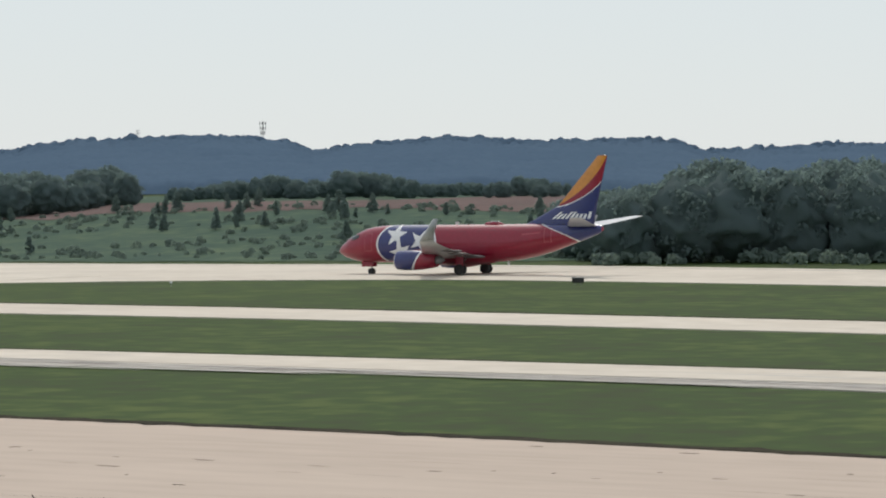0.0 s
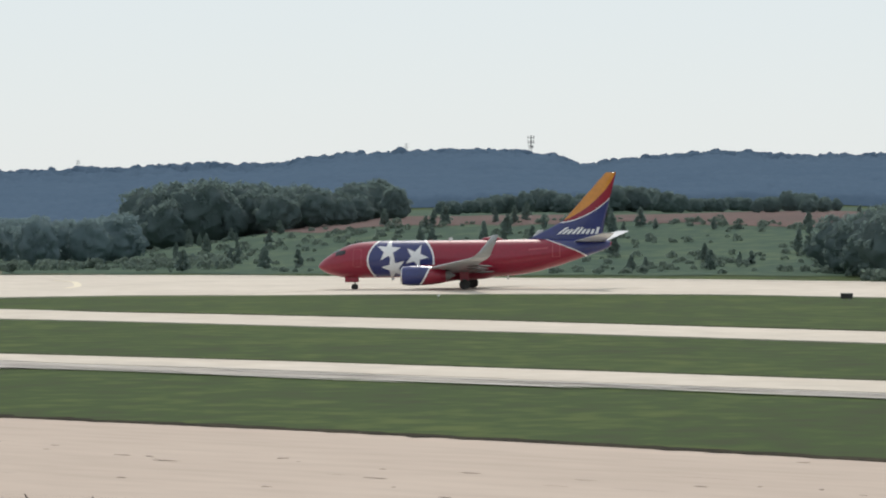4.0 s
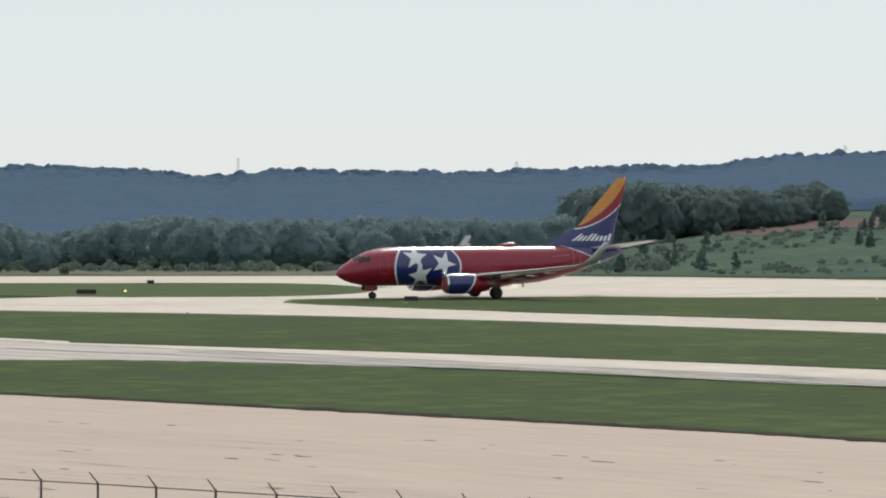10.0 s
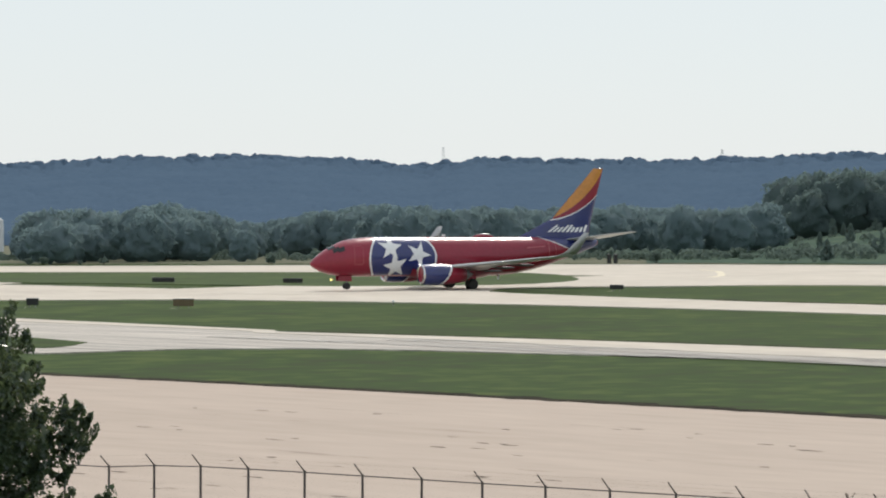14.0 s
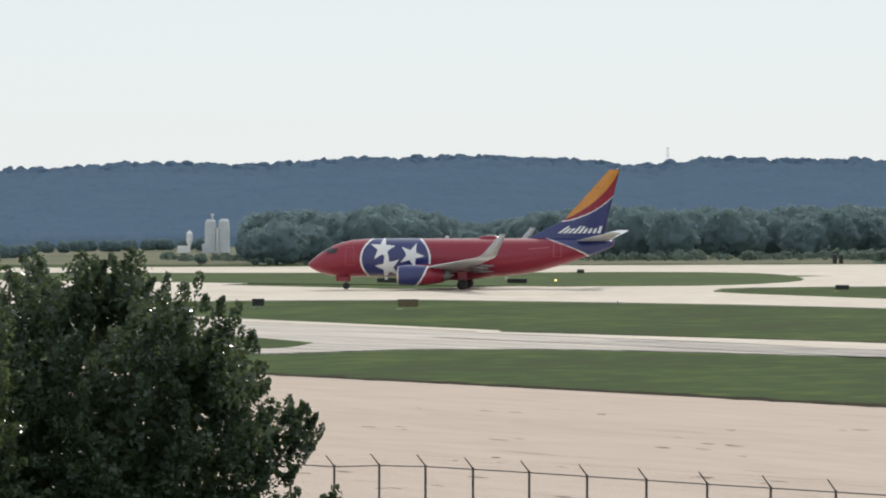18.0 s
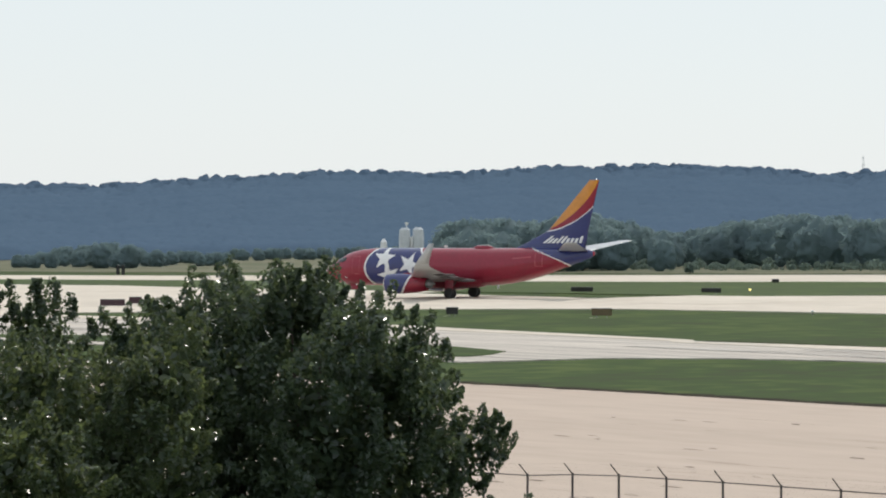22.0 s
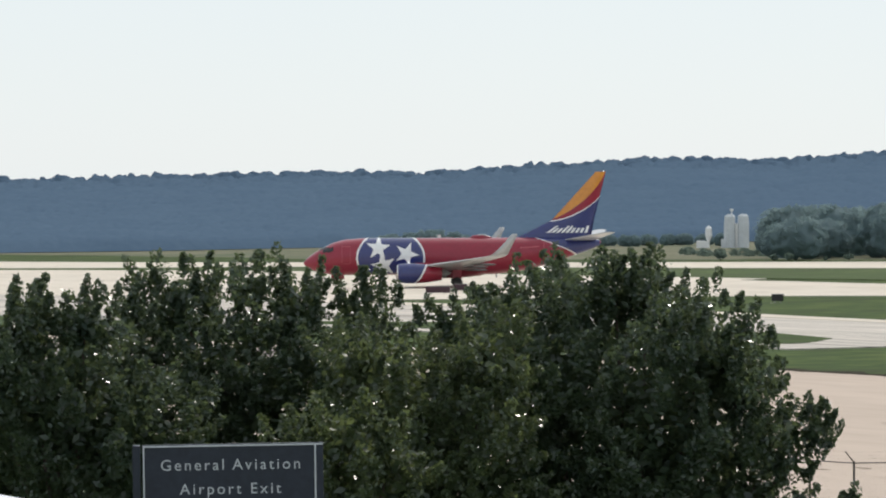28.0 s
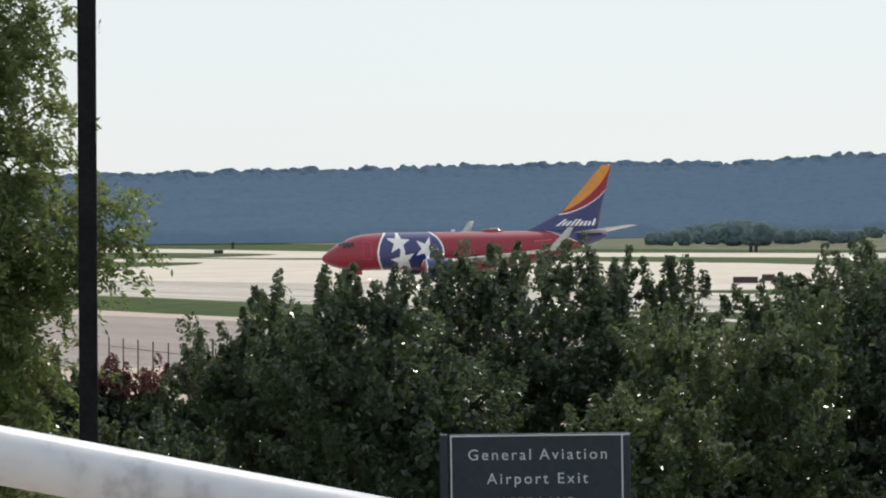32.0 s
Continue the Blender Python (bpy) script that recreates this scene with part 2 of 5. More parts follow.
def lathe(bm, profile, n=24, axis="X", centre=(0, 0, 0)):
    """A turned body: profile of (along, radius), about the x or z axis."""
    rings = []
    for u, r in profile:
        ring = []
        for k in range(n):
            a = 2 * math.pi * k / n
            p = (u, r * math.cos(a), r * math.sin(a)) if axis == "X" else (r * math.cos(a), r * math.sin(a), u)
            ring.append(bm.verts.new(Vector(p) + Vector(centre)))
        rings.append(ring)
    for p, q in zip(rings, rings[1:]):
        for k in range(n):
            bm.faces.new((p[k], p[(k + 1) % n], q[(k + 1) % n], q[k]))
    for ring in (rings[0], rings[-1]):
        if len(ring) > 2:
            bm.faces.new(ring)
    return bm


def smooth(x, a, b):
    t = np.clip((np.asarray(x, float) - a) / (b - a), 0, 1)
    return t * t * (3 - 2 * t)


# ---- the lie of the land ----
KX = np.array([-3000, -1200, -800, -600, -500, -420, -360, -310, -260, -210, -160, -110, -60, 3000.0])
KZ = np.array([-13, -13, -11, -8.2, -6.1, -4.4, -3.1, -2.05, -1.4, -0.5, -0.1, 0, 0, 0])


def field(x):
    """Height of the airfield, which falls gently to the west."""
    x = np.asarray(x, float)
    return (np.interp(x - 20, KX, KZ) + np.interp(x, KX, KZ) + np.interp(x + 20, KX, KZ)) / 3


SKY_AZ = np.array([-180, -80, -66, -64, -62, -60, -57.5, -55, -53, -51.5, -49.5, -48, -46, -45, -43.4, -42.9, -41, -39, -37, -35.8, -34.8, -33.4, -32.4, -31.4, -31.0, -30.4, -28.9, -27.7, -26.5, -25.4, -24.9, -24, -22.7, -18, 180])
SKY_UP = np.array([-0.4, -0.4, -0.38, -0.36, -0.32, -0.28, -0.22, -0.2, -0.08, 0.0, -0.03, 0.09, 0.11, 0.08, -0.04, 0.08, 0.06, 0.08, 0.16, 0.18, 0.35, 0.40, 0.43, 0.36, 0.18, 0.29, 0.41, 0.34, 0.38, 0.37, 0.19, 0.24, 0.32, 0.3, 0.0])
BANK_AZ = np.array([-180, -39, -37, -35.8, -34, -31, -27, -22, -15, 180])
BANK_ON = np.array([0, 0, 0.5, 0.8, 1, 1, 1, 0.6, 0.5, 0])


def land(x, y):
    x, y = np.asarray(x, float), np.asarray(y, float)
    r, az = np.hypot(x, y), np.degrees(np.arctan2(x, y))
    z = field(x)
    s = smooth(y, 408, 545) * np.interp(az, BANK_AZ, BANK_ON)
    z = z + s * (np.interp(az, (-38, -35.8, -34, -31, -27, -20), (1, 2.2, 3.2, 4.4, 4.7, 4.7)) - z)
    top = EYE[2] + np.tan(np.radians(np.interp(az, SKY_AZ, SKY_UP))) * 1350 - 13
    h = smooth(r, 980, 1350)
    z = z + h * (top - z) - 0.014 * np.maximum(0, r - 1395)
    near = 1 - smooth(r, 46, 74)
    return z + near * (4.6 - z)


def ground_mesh(name, az, rr, lift=0.0):
    A, Rr = np.meshgrid(np.radians(az), rr, indexing="ij")
    X, Y = np.sin(A) * Rr, np.cos(A) * Rr
    Z = land(X, Y) + lift
    n, m = A.shape
    idx = np.arange(n * m).reshape(n, m)
    f = np.stack([idx[:-1, :-1], idx[:-1, 1:], idx[1:, 1:], idx[1:, :-1]], -1).reshape(-1, 4)
    return raw(name, np.stack([X, Y, Z], -1).reshape(-1, 3).tolist(), f.tolist())


AZ = np.concatenate([np.arange(-180, -76, 4), np.arange(-76, -12, 0.5), np.arange(-12, 181, 4)])
RR = np.concatenate([[0.5, 15, 30, 40], np.arange(46, 76, 4), np.arange(80, 400, 8), np.arange(400, 720, 8), np.arange(730, 1000, 25), np.arange(1000, 1400, 25), [1600, 2200, 3200, 4900]])
ground = part("ground", ground_mesh("ground", AZ, RR), GRASS, smooth=True)
tagged(ground, "mown green airfield grass rolling away to wooded hills", "ground", kind="structure")


def strip(name, lo, hi, mat, x0, x1, lift, label, category="pavement", step=5.0, kind="structure", thick=0.25):
    """A paved slab between the curves lo(x) and hi(x), laid on the field."""
    xs = np.arange(x0, x1 + 0.01, step)
    bm = bmesh.new()
    rows = []
    for x in xs:
        z = float(field(x)) + lift
        a, b = lo(x), hi(x)
        if b - a < 0.05:
            b = a + 0.05
        rows.append([bm.verts.new(p) for p in ((x, a, z), (x, b, z), (x, b, z - thick), (x, a, z - thick))])
    for p, q in zip(rows, rows[1:]):
        for k in range(4):
            bm.faces.new((p[k], p[(k + 1) % 4], q[(k + 1) % 4], q[k]))
    bm.faces.new(rows[0]), bm.faces.new(rows[-1])
    return tagged(part(name, bm, mat), label, category, kind=kind)


def curve(*pts):
    xs, ys = [p[0] for p in pts], [p[1] for p in pts]
    return lambda x: float(np.interp(x, xs, ys))


def flat(y):
    return lambda x: y

# ---- pavements ----
AP_HI = curve((-400, 128), (-200, 128), (-145, 132.2), (-119, 134.2), (-95, 135.6), (-73, 135.2), (-54, 133.8), (60, 131.5))
strip("apron", flat(73), AP_HI, APRON, -400, 60, 0.05, "broad pale tan concrete apron with dark patched joints")
IN_LO = curve((-400, 148), (-172, 147.5), (-170, 157.5), (-164, 163.2), (-158, 166), (-145, 169.5), (-137, 171.8), (-122, 172.6), (-107, 174.5), (-95, 174.5), (-69, 173), (60, 171))
IN_HI = curve((-400, 190), (-240, 190), (-224, 187.4), (-213, 184.8), (-184.3, 180.7), (-184, 179.2), (-174, 180.7), (-156, 183.3), (-133, 185.9), (-113, 187.2), (-77, 189), (60, 193))
OUT_LO = curve((-900, 186), (-290, 186), (-268, 222), (-261, 228), (-250, 234.5), (-214, 235.5), (-165, 233.6), (-130, 233), (-94, 232), (60, 229))
OUT_HI = curve((-900, 335), (-345, 331), (-335, 300), (-322, 268), (-285, 262), (-262, 270), (-254, 279.5), (-250, 273.5), (-246, 268.5), (-235, 262.5), (-215, 256), (-199, 252.3), (-160, 251.5), (-138, 250.3), (-100, 250), (60, 247))
RUN_LO = curve((-640, 322), (-402, 331), (-268, 332), (-250, 312), (-237, 301), (-222, 306), (-213, 312), (-198, 320), (-178, 327), (-154, 326), (-131, 324), (-60, 320))
RUN_HI = curve((-900, 340), (-740, 350), (-650, 352), (-579, 369), (-506, 371), (-447, 382), (-355, 395), (-288, 398), (-206, 384), (-147, 375), (-60, 368))
strip("taxiway_inner", IN_LO, IN_HI, STAINED, -400, 60, 0.07, "grey streaked concrete taxiway with tyre stains", step=2.0)
strip("taxiway_margin", lambda x: IN_HI(x) - float(np.interp(x, (-240, -184, -165, -140, -100, 60), (4.5, 2.2, 5.0, 9.0, 10.5, 11.0))), lambda x: IN_HI(x) - 0.02, CONCRETE, -400, 60, 0.1, "clean pale concrete margin along the taxiway", step=2.0, thick=0.1)
strip("taxiway_outer", OUT_LO, OUT_HI, CONCRETE, -900, 60, 0.07, "pale concrete taxiway across the grass", step=2.5)
strip("runway", RUN_LO, RUN_HI, CONCRETE, -900, 0, 0.06, "wide pale concrete runway with paved shoulders")
strip("apron_old_section", lambda x: 74.0, lambda x: AP_HI(x) - 5.5 - 1.0 * math.sin(x * 0.11), OLDSLAB, -395, -176, 0.062, "older taupe asphalt section of the apron", thick=0.1)
strip("exit_taxiway", curve((-284, 250), (-254.2, 250), (-254, 283), (-250, 288.5), (-245, 292), (-237, 300.5), (-227, 306)), curve((-284, 335), (-262, 335), (-227, 333)), CONCRETE, -284, -227, 0.08, "curved concrete exit between runway and taxiway", step=1.0)
bm = bmesh.new()
rng = random.Random(3)
for k in range(150):
    x = rng.uniform(-185, 10)
    y = 172 + 13 * rng.random() ** 1.7 + 2.2 * math.sin((x + 110) * 0.03)
    L, w = rng.uniform(3, 16), rng.uniform(0.12, 0.7)
    n, vs = 10, []
    for i in range(n):
        q = 2 * math.pi * i / n
        px = x + L * math.cos(q) * rng.uniform(0.7, 1)
        vs.append(bm.verts.new((px, y + w * math.sin(q) * rng.uniform(0.4, 1) + 0.03 * (px - x) * math.sin(x), float(field(px)) + 0.078 + 0.0002 * k)))
    bm.faces.new(vs)
tagged(part("tyre_streaks", bm, STREAK), "grey smudged tyre streaks along the taxiway", "stain", kind="stuff")
strip("pavement_edge", lambda x: AP_HI(x) - 0.15 - 1.5 * max(0.0, noise.noise((x * 0.8, 9.0, 0)) - 0.1), lambda x: AP_HI(x) + 1.3 + 0.9 * noise.noise((x * 0.45, 1.0, 0)) + 0.8 * noise.noise((x * 1.6, 5.0, 0)), EARTH, -200, 60, 0.075, "dark bare earth along the apron's grass edge", "edge", thick=0.1, step=0.8)
strip("runway_far_edge", lambda x: RUN_HI(x) - 6.0, lambda x: RUN_HI(x) - 5.0, STREAK, -447, -60, 0.085, "thin dark line along the runway shoulder", "line", thick=0.02)


def island(name, x0, x1, lo, hi, lift=0.1, mat=None, label="mown grass island between pavements", step=1.0):
    return strip(name, lo, hi, mat or GRASS, x0, x1, lift, label, "grass", step)


island("grass_island", -600, -264, curve((-600, 297), (-551, 295), (-529, 299), (-477, 300), (-419, 296), (-385, 286), (-322, 275), (-290, 275.5), (-276, 277.5), (-267, 285.6), (-264.8, 287.5), (-264, 291)), curve((-600, 299), (-551, 311), (-515, 328), (-500, 333), (-402, 331), (-340, 336), (-328, 341), (-315, 342), (-303, 338.9), (-293, 332.6), (-280, 321), (-274, 314.7), (-269.7, 309), (-266.4, 302.9), (-264, 295.5)), mat=PALEGRASS)
island("grass_wedge", -240, -177, curve((-240, 152.5), (-225, 150.5), (-179, 150.8), (-177, 152)), curve((-240, 153), (-225, 159), (-205, 162), (-189, 161.5), (-181, 159), (-178, 155), (-177, 152.6)), step=1.0)


def lawn(name, far, near, label):
    """A flat grass patch between two lines of equal length."""
    bm = bmesh.new()
    rows = []
    for p, q in zip(far, near):
        rows.append([bm.verts.new((p[0] + (q[0] - p[0]) * k / 6, p[1] + (q[1] - p[1]) * k / 6, float(field(p[0] + (q[0] - p[0]) * k / 6)) + 0.12)) for k in range(7)])
    for p, q in zip(rows, rows[1:]):
        for k in range(6):
            bm.faces.new((p[k], p[k + 1], q[k + 1], q[k]))
    return tagged(part(name, bm, PALEGRASS), label, "grass", kind="structure")


lawn("grass_far_strip", ((-720, 290), (-697, 304), (-679, 321), (-656, 326), (-633, 331), (-618, 327)), ((-640, 255), (-614, 268), (-603, 285), (-599, 298), (-608, 314), (-617, 325)), "far tapering grass island between pavements")
lawn("grass_far_tongue", ((-620, 245), (-562, 268), (-536, 270), (-524, 263)), ((-540, 215), (-499, 238), (-507, 250), (-519, 260)), "far tongue of grass beside the taxiway")


def band_mesh(name, az0, az1, step, near_y, far_r, n, lift):
    """Ground between a line of constant y and a far radius."""
    A = np.arange(az0, az1, step)
    V = []
    for az in A:
        lo = min((near_y + 2 * math.sin(az * 3)) / math.cos(radians(az)), far_r - 40)
        for k in range(n):
            r = lo + (far_r - lo) * k / (n - 1)
            x, y = math.sin(radians(az)) * r, math.cos(radians(az)) * r
            V.append((x, y, float(land(x, y)) + lift))
    f = [(i * n + k, i * n + k + 1, (i + 1) * n + k + 1, (i + 1) * n + k) for i in range(len(A) - 1) for k in range(n - 1)]
    return raw(name, V, f)


meadow = part("meadow", band_mesh("meadow", -70, -38, 0.4, 403, 1000, 50, 0.05), MEADOW, smooth=True)
tagged(meadow, "dry pale meadow beyond the runway", "meadow", kind="structure")

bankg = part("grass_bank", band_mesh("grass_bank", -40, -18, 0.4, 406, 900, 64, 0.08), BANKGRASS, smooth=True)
tagged(bankg, "rough darker grass beyond the runway, haze in its colour", "grass", kind="structure")
CLAY_LO = curve((-36.4, 730), (-35.7, 676), (-35.3, 647), (-34.5, 641), (-33.7, 633), (-32.1, 614), (-30.6, 607), (-29.4, 602), (-28.8, 591), (-27.4, 578), (-26.6, 574))
CLAY_HI = curve((-36.4, 740), (-35.4, 790), (-33.9, 755), (-32.1, 720), (-30.6, 688), (-29.4, 713), (-28.1, 768), (-26.6, 780))


def clay_mesh():
    A = np.arange(-36.4, -26.5, 0.1)
    V, n = [], 10
    for az in A:
        lo = CLAY_LO(az) + 9 * noise.noise((az * 1.7, 0, 0)) + 5 * noise.noise((az * 6, 3, 0))
        hi = CLAY_HI(az) + 10 * noise.noise((az * 1.9, 8, 0))
        for k in range(n):
            r = lo + (hi - lo) * k / (n - 1)
            x, y = math.sin(radians(az)) * r, math.cos(radians(az)) * r
            V.append((x, y, float(land(x, y)) + 0.14))
    f = [(i * n + k, i * n + k + 1, (i + 1) * n + k + 1, (i + 1) * n + k) for i in range(len(A) - 1) for k in range(n - 1)]
    return raw("clay_terrace", V, f)


bank = part("clay_terrace", clay_mesh(), DIRT, smooth=True)
tagged(bank, "bare reddish clay terrace along the top of the bank", "earth", kind="structure")

# Thin dark strips along the far edges of both taxiways
for nm, f in (("inner", IN_HI), ("outer", OUT_HI)):
    strip("dark_verge_" + nm, lambda x, f=f: f(x) - 0.1, lambda x, f=f: f(x) + 1.1 + 0.4 * math.sin(x * 0.6), VERGE, -183 if nm == "inner" else -205, 60, 0.12, "thin dark strip along the taxiway's far edge", "grass", thick=0.15)

# Patches of tar and worn joints on the apron
rng = random.Random(5)
xs = []
bm = bmesh.new()
for k in range(210):
    x = rng.uniform(-190, -30)
    y = (90.5, 101, 111.5, 122)[rng.randrange(4)] + rng.gauss(0, 1.0) + 0.02 * x if k % 3 else 84 + 50 * rng.random() ** 1.3
    L, w = rng.uniform(0.1, 0.65) * (1.6 if k % 9 == 0 else 1), rng.uniform(0.06, 0.22)
    z = float(field(x)) + 0.056
    n = 7
    vs = [bm.verts.new((x + L * math.cos(2 * math.pi * i / n) * rng.uniform(0.6, 1), y + w * math.sin(2 * math.pi * i / n) * rng.uniform(0.5, 1), z)) for i in range(n)]
    bm.faces.new(vs)
tagged(part("joint_patches", bm, TARSEAL), "dark tar patches and worn joints on the apron", "patches", kind="stuff")


bm = bmesh.new()
for k in range(75):
    x, row = rng.uniform(-190, -30), rng.randrange(7)
    y = 86 + 6.6 * row + 0.03 * x + rng.gauss(0, 0.25)
    if y > AP_HI(x) - 1.5:
        continue
    L, w, bend = rng.uniform(0.4, 1.9), rng.uniform(0.03, 0.09), rng.uniform(-0.03, 0.03)
    lo, hi = [], []
    for q in range(7):
        u = -L + 2 * L * q / 6
        z, taper = float(field(x + u)) + 0.054, w * (1 - (u / L) ** 2) + 0.01
        lo.append(bm.verts.new((x + u, y + bend * u * u + rng.uniform(-0.02, 0.02) - taper, z)))
        hi.append(bm.verts.new((x + u, y + bend * u * u + taper, z)))
    for q in range(6):
        bm.faces.new((lo[q], lo[q + 1], hi[q + 1], hi[q]))
tagged(part("worn_joints", bm, WORNJOINT), "faint reddish worn joints across the apron", "joints", kind="stuff")

# Yellow lead-off marking where the exit leaves the runway
bm = bmesh.new()
lead = curve((329, -266.5), (336, -270.5), (346, -278.5), (356, -287), (364, -297))
arc = [(lead(y), y) for y in np.linspace(329, 364, 16)]
rows = [[bm.verts.new((x + o * 0.9, y + o * 0.3, float(field(x)) + 0.09)) for o in (-0.5, 0.5)] for x, y in arc]
for p, q in zip(rows, rows[1:]):
    bm.faces.new((p[0], p[1], q[1], q[0]))
tagged(part("lead_off_line", bm, YELLOWLINE), "pale yellow curved lead-off line on the runway", "marking", kind="structure")


# ---- forest ----
def canopy(name, spots, mat, seed, faces=70, size=0.28, rough=0.5):
    """Crowns of many small leaf clumps: spots of (x, y, z of the crown's middle, radius, half height)."""
    g = np.random.default_rng(seed)
    S = np.asarray(spots, float)
    n = len(S)
    d = g.normal(size=(n, faces, 3))
    d /= np.linalg.norm(d, axis=2, keepdims=True)
    d[:, :, 2] = np.where(d[:, :, 2] < -0.35, -d[:, :, 2], d[:, :, 2])
    lump = 0.72 + 0.32 * g.random((n, faces, 1)) + 0.12 * np.sin(d[:, :, :1] * 5 + g.random((n, 1, 1)) * 6) * np.cos(d[:, :, 1:2] * 4)
    rad = np.stack([S[:, 3], S[:, 3], S[:, 4]], -1)[:, None, :]
    c = S[:, None, :3] + d * rad * lump
    u = np.cross(d, g.normal(size=d.shape))
    u /= np.linalg.norm(u, axis=2, keepdims=True) + 1e-9
    nrm = d * 0.8 + rough * g.normal(size=d.shape)
    nrm /= np.linalg.norm(nrm, axis=2, keepdims=True)
    u = np.cross(nrm, u)
    u /= np.linalg.norm(u, axis=2, keepdims=True) + 1e-9
    w = np.cross(nrm, u)
    sz = (S[:, 3, None, None] * size) * (0.6 + 0.8 * g.random((n, faces, 1)))
    q = np.stack([c - u * sz - w * sz * 0.7, c + u * sz * 0.9 - w * sz, c + u * sz + w * sz * 0.8, c - u * sz * 0.8 + w * sz], 2)
    q += g.normal(size=q.shape) * sz[:, :, None, :] * 0.25
    me = quads(name, q.reshape(-1, 3), n * faces)
    me.materials.append(mat)
    return me


g = np.random.default_rng(11)


def crowns(X, Y, seed, cell):
    """Height of a leaf roof of rounded crowns, one in each cell of a jittered grid."""
    q = np.random.default_rng(seed)
    n = 512
    ox, oy, hh, rr = q.random((n, n)), q.random((n, n)), np.clip(q.normal(size=(n, n)), -1.5, 1.7), q.uniform(0.5, 1.0, (n, n))
    U, V = X / cell, Y / cell
    I, J = np.floor(U).astype(int), np.floor(V).astype(int)
    best = np.full(X.shape, -3.0)
    for di in (-1, 0, 1):
        for dj in (-1, 0, 1):
            a, c = (I + di) % n, (J + dj) % n
            d2 = ((U - I - di - ox[a, c]) ** 2 + (V - J - dj - oy[a, c]) ** 2) / rr[a, c] ** 2
            best = np.maximum(best, cell * 0.55 * np.sqrt(np.clip(1 - d2, 0, 1)) - 1.2 * (d2 > 1) + hh[a, c] * cell * 0.3)
    return best


def hill_canopy():
    """The unbroken leaf roof of the hill forest: rounded crowns over the slope, steep at its edge."""
    az = np.radians(np.arange(-70, -17.9, 0.032))
    rr = np.concatenate([[950, 951, 953, 956], np.arange(960, 1310, 4.0), np.arange(1310, 1366, 1.0), [1372]])
    A, P = np.meshgrid(az, rr, indexing="ij")
    foot = np.interp(np.degrees(az), (-62, -59, -55, -50), (865, 875, 925, 950))[:, None]
    Q = np.where(P < 1150, foot + (P - 950) * (1150 - foot) / 200, P)
    X, Y = np.sin(A) * Q, np.cos(A) * Q
    Z = land(X, Y) + 2.4 * smooth(P, 949, 955) + 6.85 * np.clip((P - 955) / 230, 0, 1) - 10 * smooth(P, 1360, 1372)
    on = smooth(P, 950, 957)
    crest = 0.3 + 0.75 * smooth(P, 1240, 1330)
    Z += on * crest * (0.8 * crowns(X, Y, 3, 3.2) + 0.5 * crowns(X, Y, 5, 1.4) + 0.3 * crowns(X, Y, 7, 6.5))
    n, m = A.shape
    idx = np.arange(n * m).reshape(n, m)
    f = np.stack([idx[:-1, :-1], idx[:-1, 1:], idx[1:, 1:], idx[1:, :-1]], -1).reshape(-1, 4)
    me = bpy.data.meshes.new("hill_forest")
    me.vertices.add(n * m)
    me.vertices.foreach_set("co", np.stack([X, Y, Z], -1).astype(np.float32).ravel())
    me.loops.add(f.size)
    me.loops.foreach_set("vertex_index", f.astype(np.int32).ravel())
    me.polygons.add(len(f))
    me.polygons.foreach_set("loop_start", np.arange(0, f.size, 4, dtype=np.int32))
    me.update(calc_edges=True)
    return me


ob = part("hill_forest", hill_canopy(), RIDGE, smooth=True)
tagged(ob, "forest covering the far hills, blue haze in its colour", "forest", kind="stuff")


def crown_width(q):
    """Half width of a broad crown over its height, as a share of the widest."""
    return max(0.12, 1 - abs(q - 0.42) ** 2 * 2.5)


def wood_tree(seed, height, width, leaves, label):
    """A broad-leaved tree of the middle distance: trunk, limbs and a crown of clumps."""
    rg = random.Random(seed)
    t = thing("tree", label, "tree", group="trees beyond the runway")
    bm = bmesh.new()
    rod(bm, (0, 0, -0.5), (0.1, 0.1, height * 0.55), 0.22, 0.12)
    for k in range(5):
        a = rg.uniform(0, 6.28)
        z0 = height * rg.uniform(0.2, 0.45)
        rod(bm, (0, 0, z0), (math.cos(a) * width * 0.3, math.sin(a) * width * 0.3, z0 + height * 0.25), 0.09, 0.04, 6)
    part("trunk", bm, BARK, t)
    sp = []
    for k in range(46):
        a, z = rg.uniform(0, 6.28), height * (0.06 + 0.84 * (k + rg.random()) / 46)
        lim = width / 2 * crown_width(z / height) * rg.uniform(0.72, 0.9)
        sp.append((math.cos(a) * lim, math.sin(a) * lim, z, width * rg.uniform(0.09, 0.16), width * rg.uniform(0.08, 0.14)))
    bm = bmesh.new()
    vs = bmesh.ops.create_icosphere(bm, subdivisions=4, radius=1)["verts"]
    o = rg.random() * 50
    for q in vs:
        p = q.co.copy()
        d = 0.9 + 0.3 * noise.noise((p.x * 2 + o, p.y * 2, p.z * 2)) + 0.2 * noise.noise((p.x * 5, p.y * 5 + o, p.z * 5)) + 0.15 * noise.noise((p.x * 12, p.y * 12, p.z * 12 + o))
        z = height * (0.5 + 0.47 * p.z * d)
        flat_r = math.hypot(p.x, p.y) + 1e-6
        wide = width / 2 * max(0.3, crown_width(z / height)) * min(1.0, flat_r * 1.6) * d
        q.co = Vector((p.x / flat_r * wide, p.y / flat_r * wide, z))
    part("crown", bm, leaves, t, "", True)
    part("foliage", canopy("foliage", sp, leaves, seed, 80, 0.095, 0.3), leaves, t)
    return t


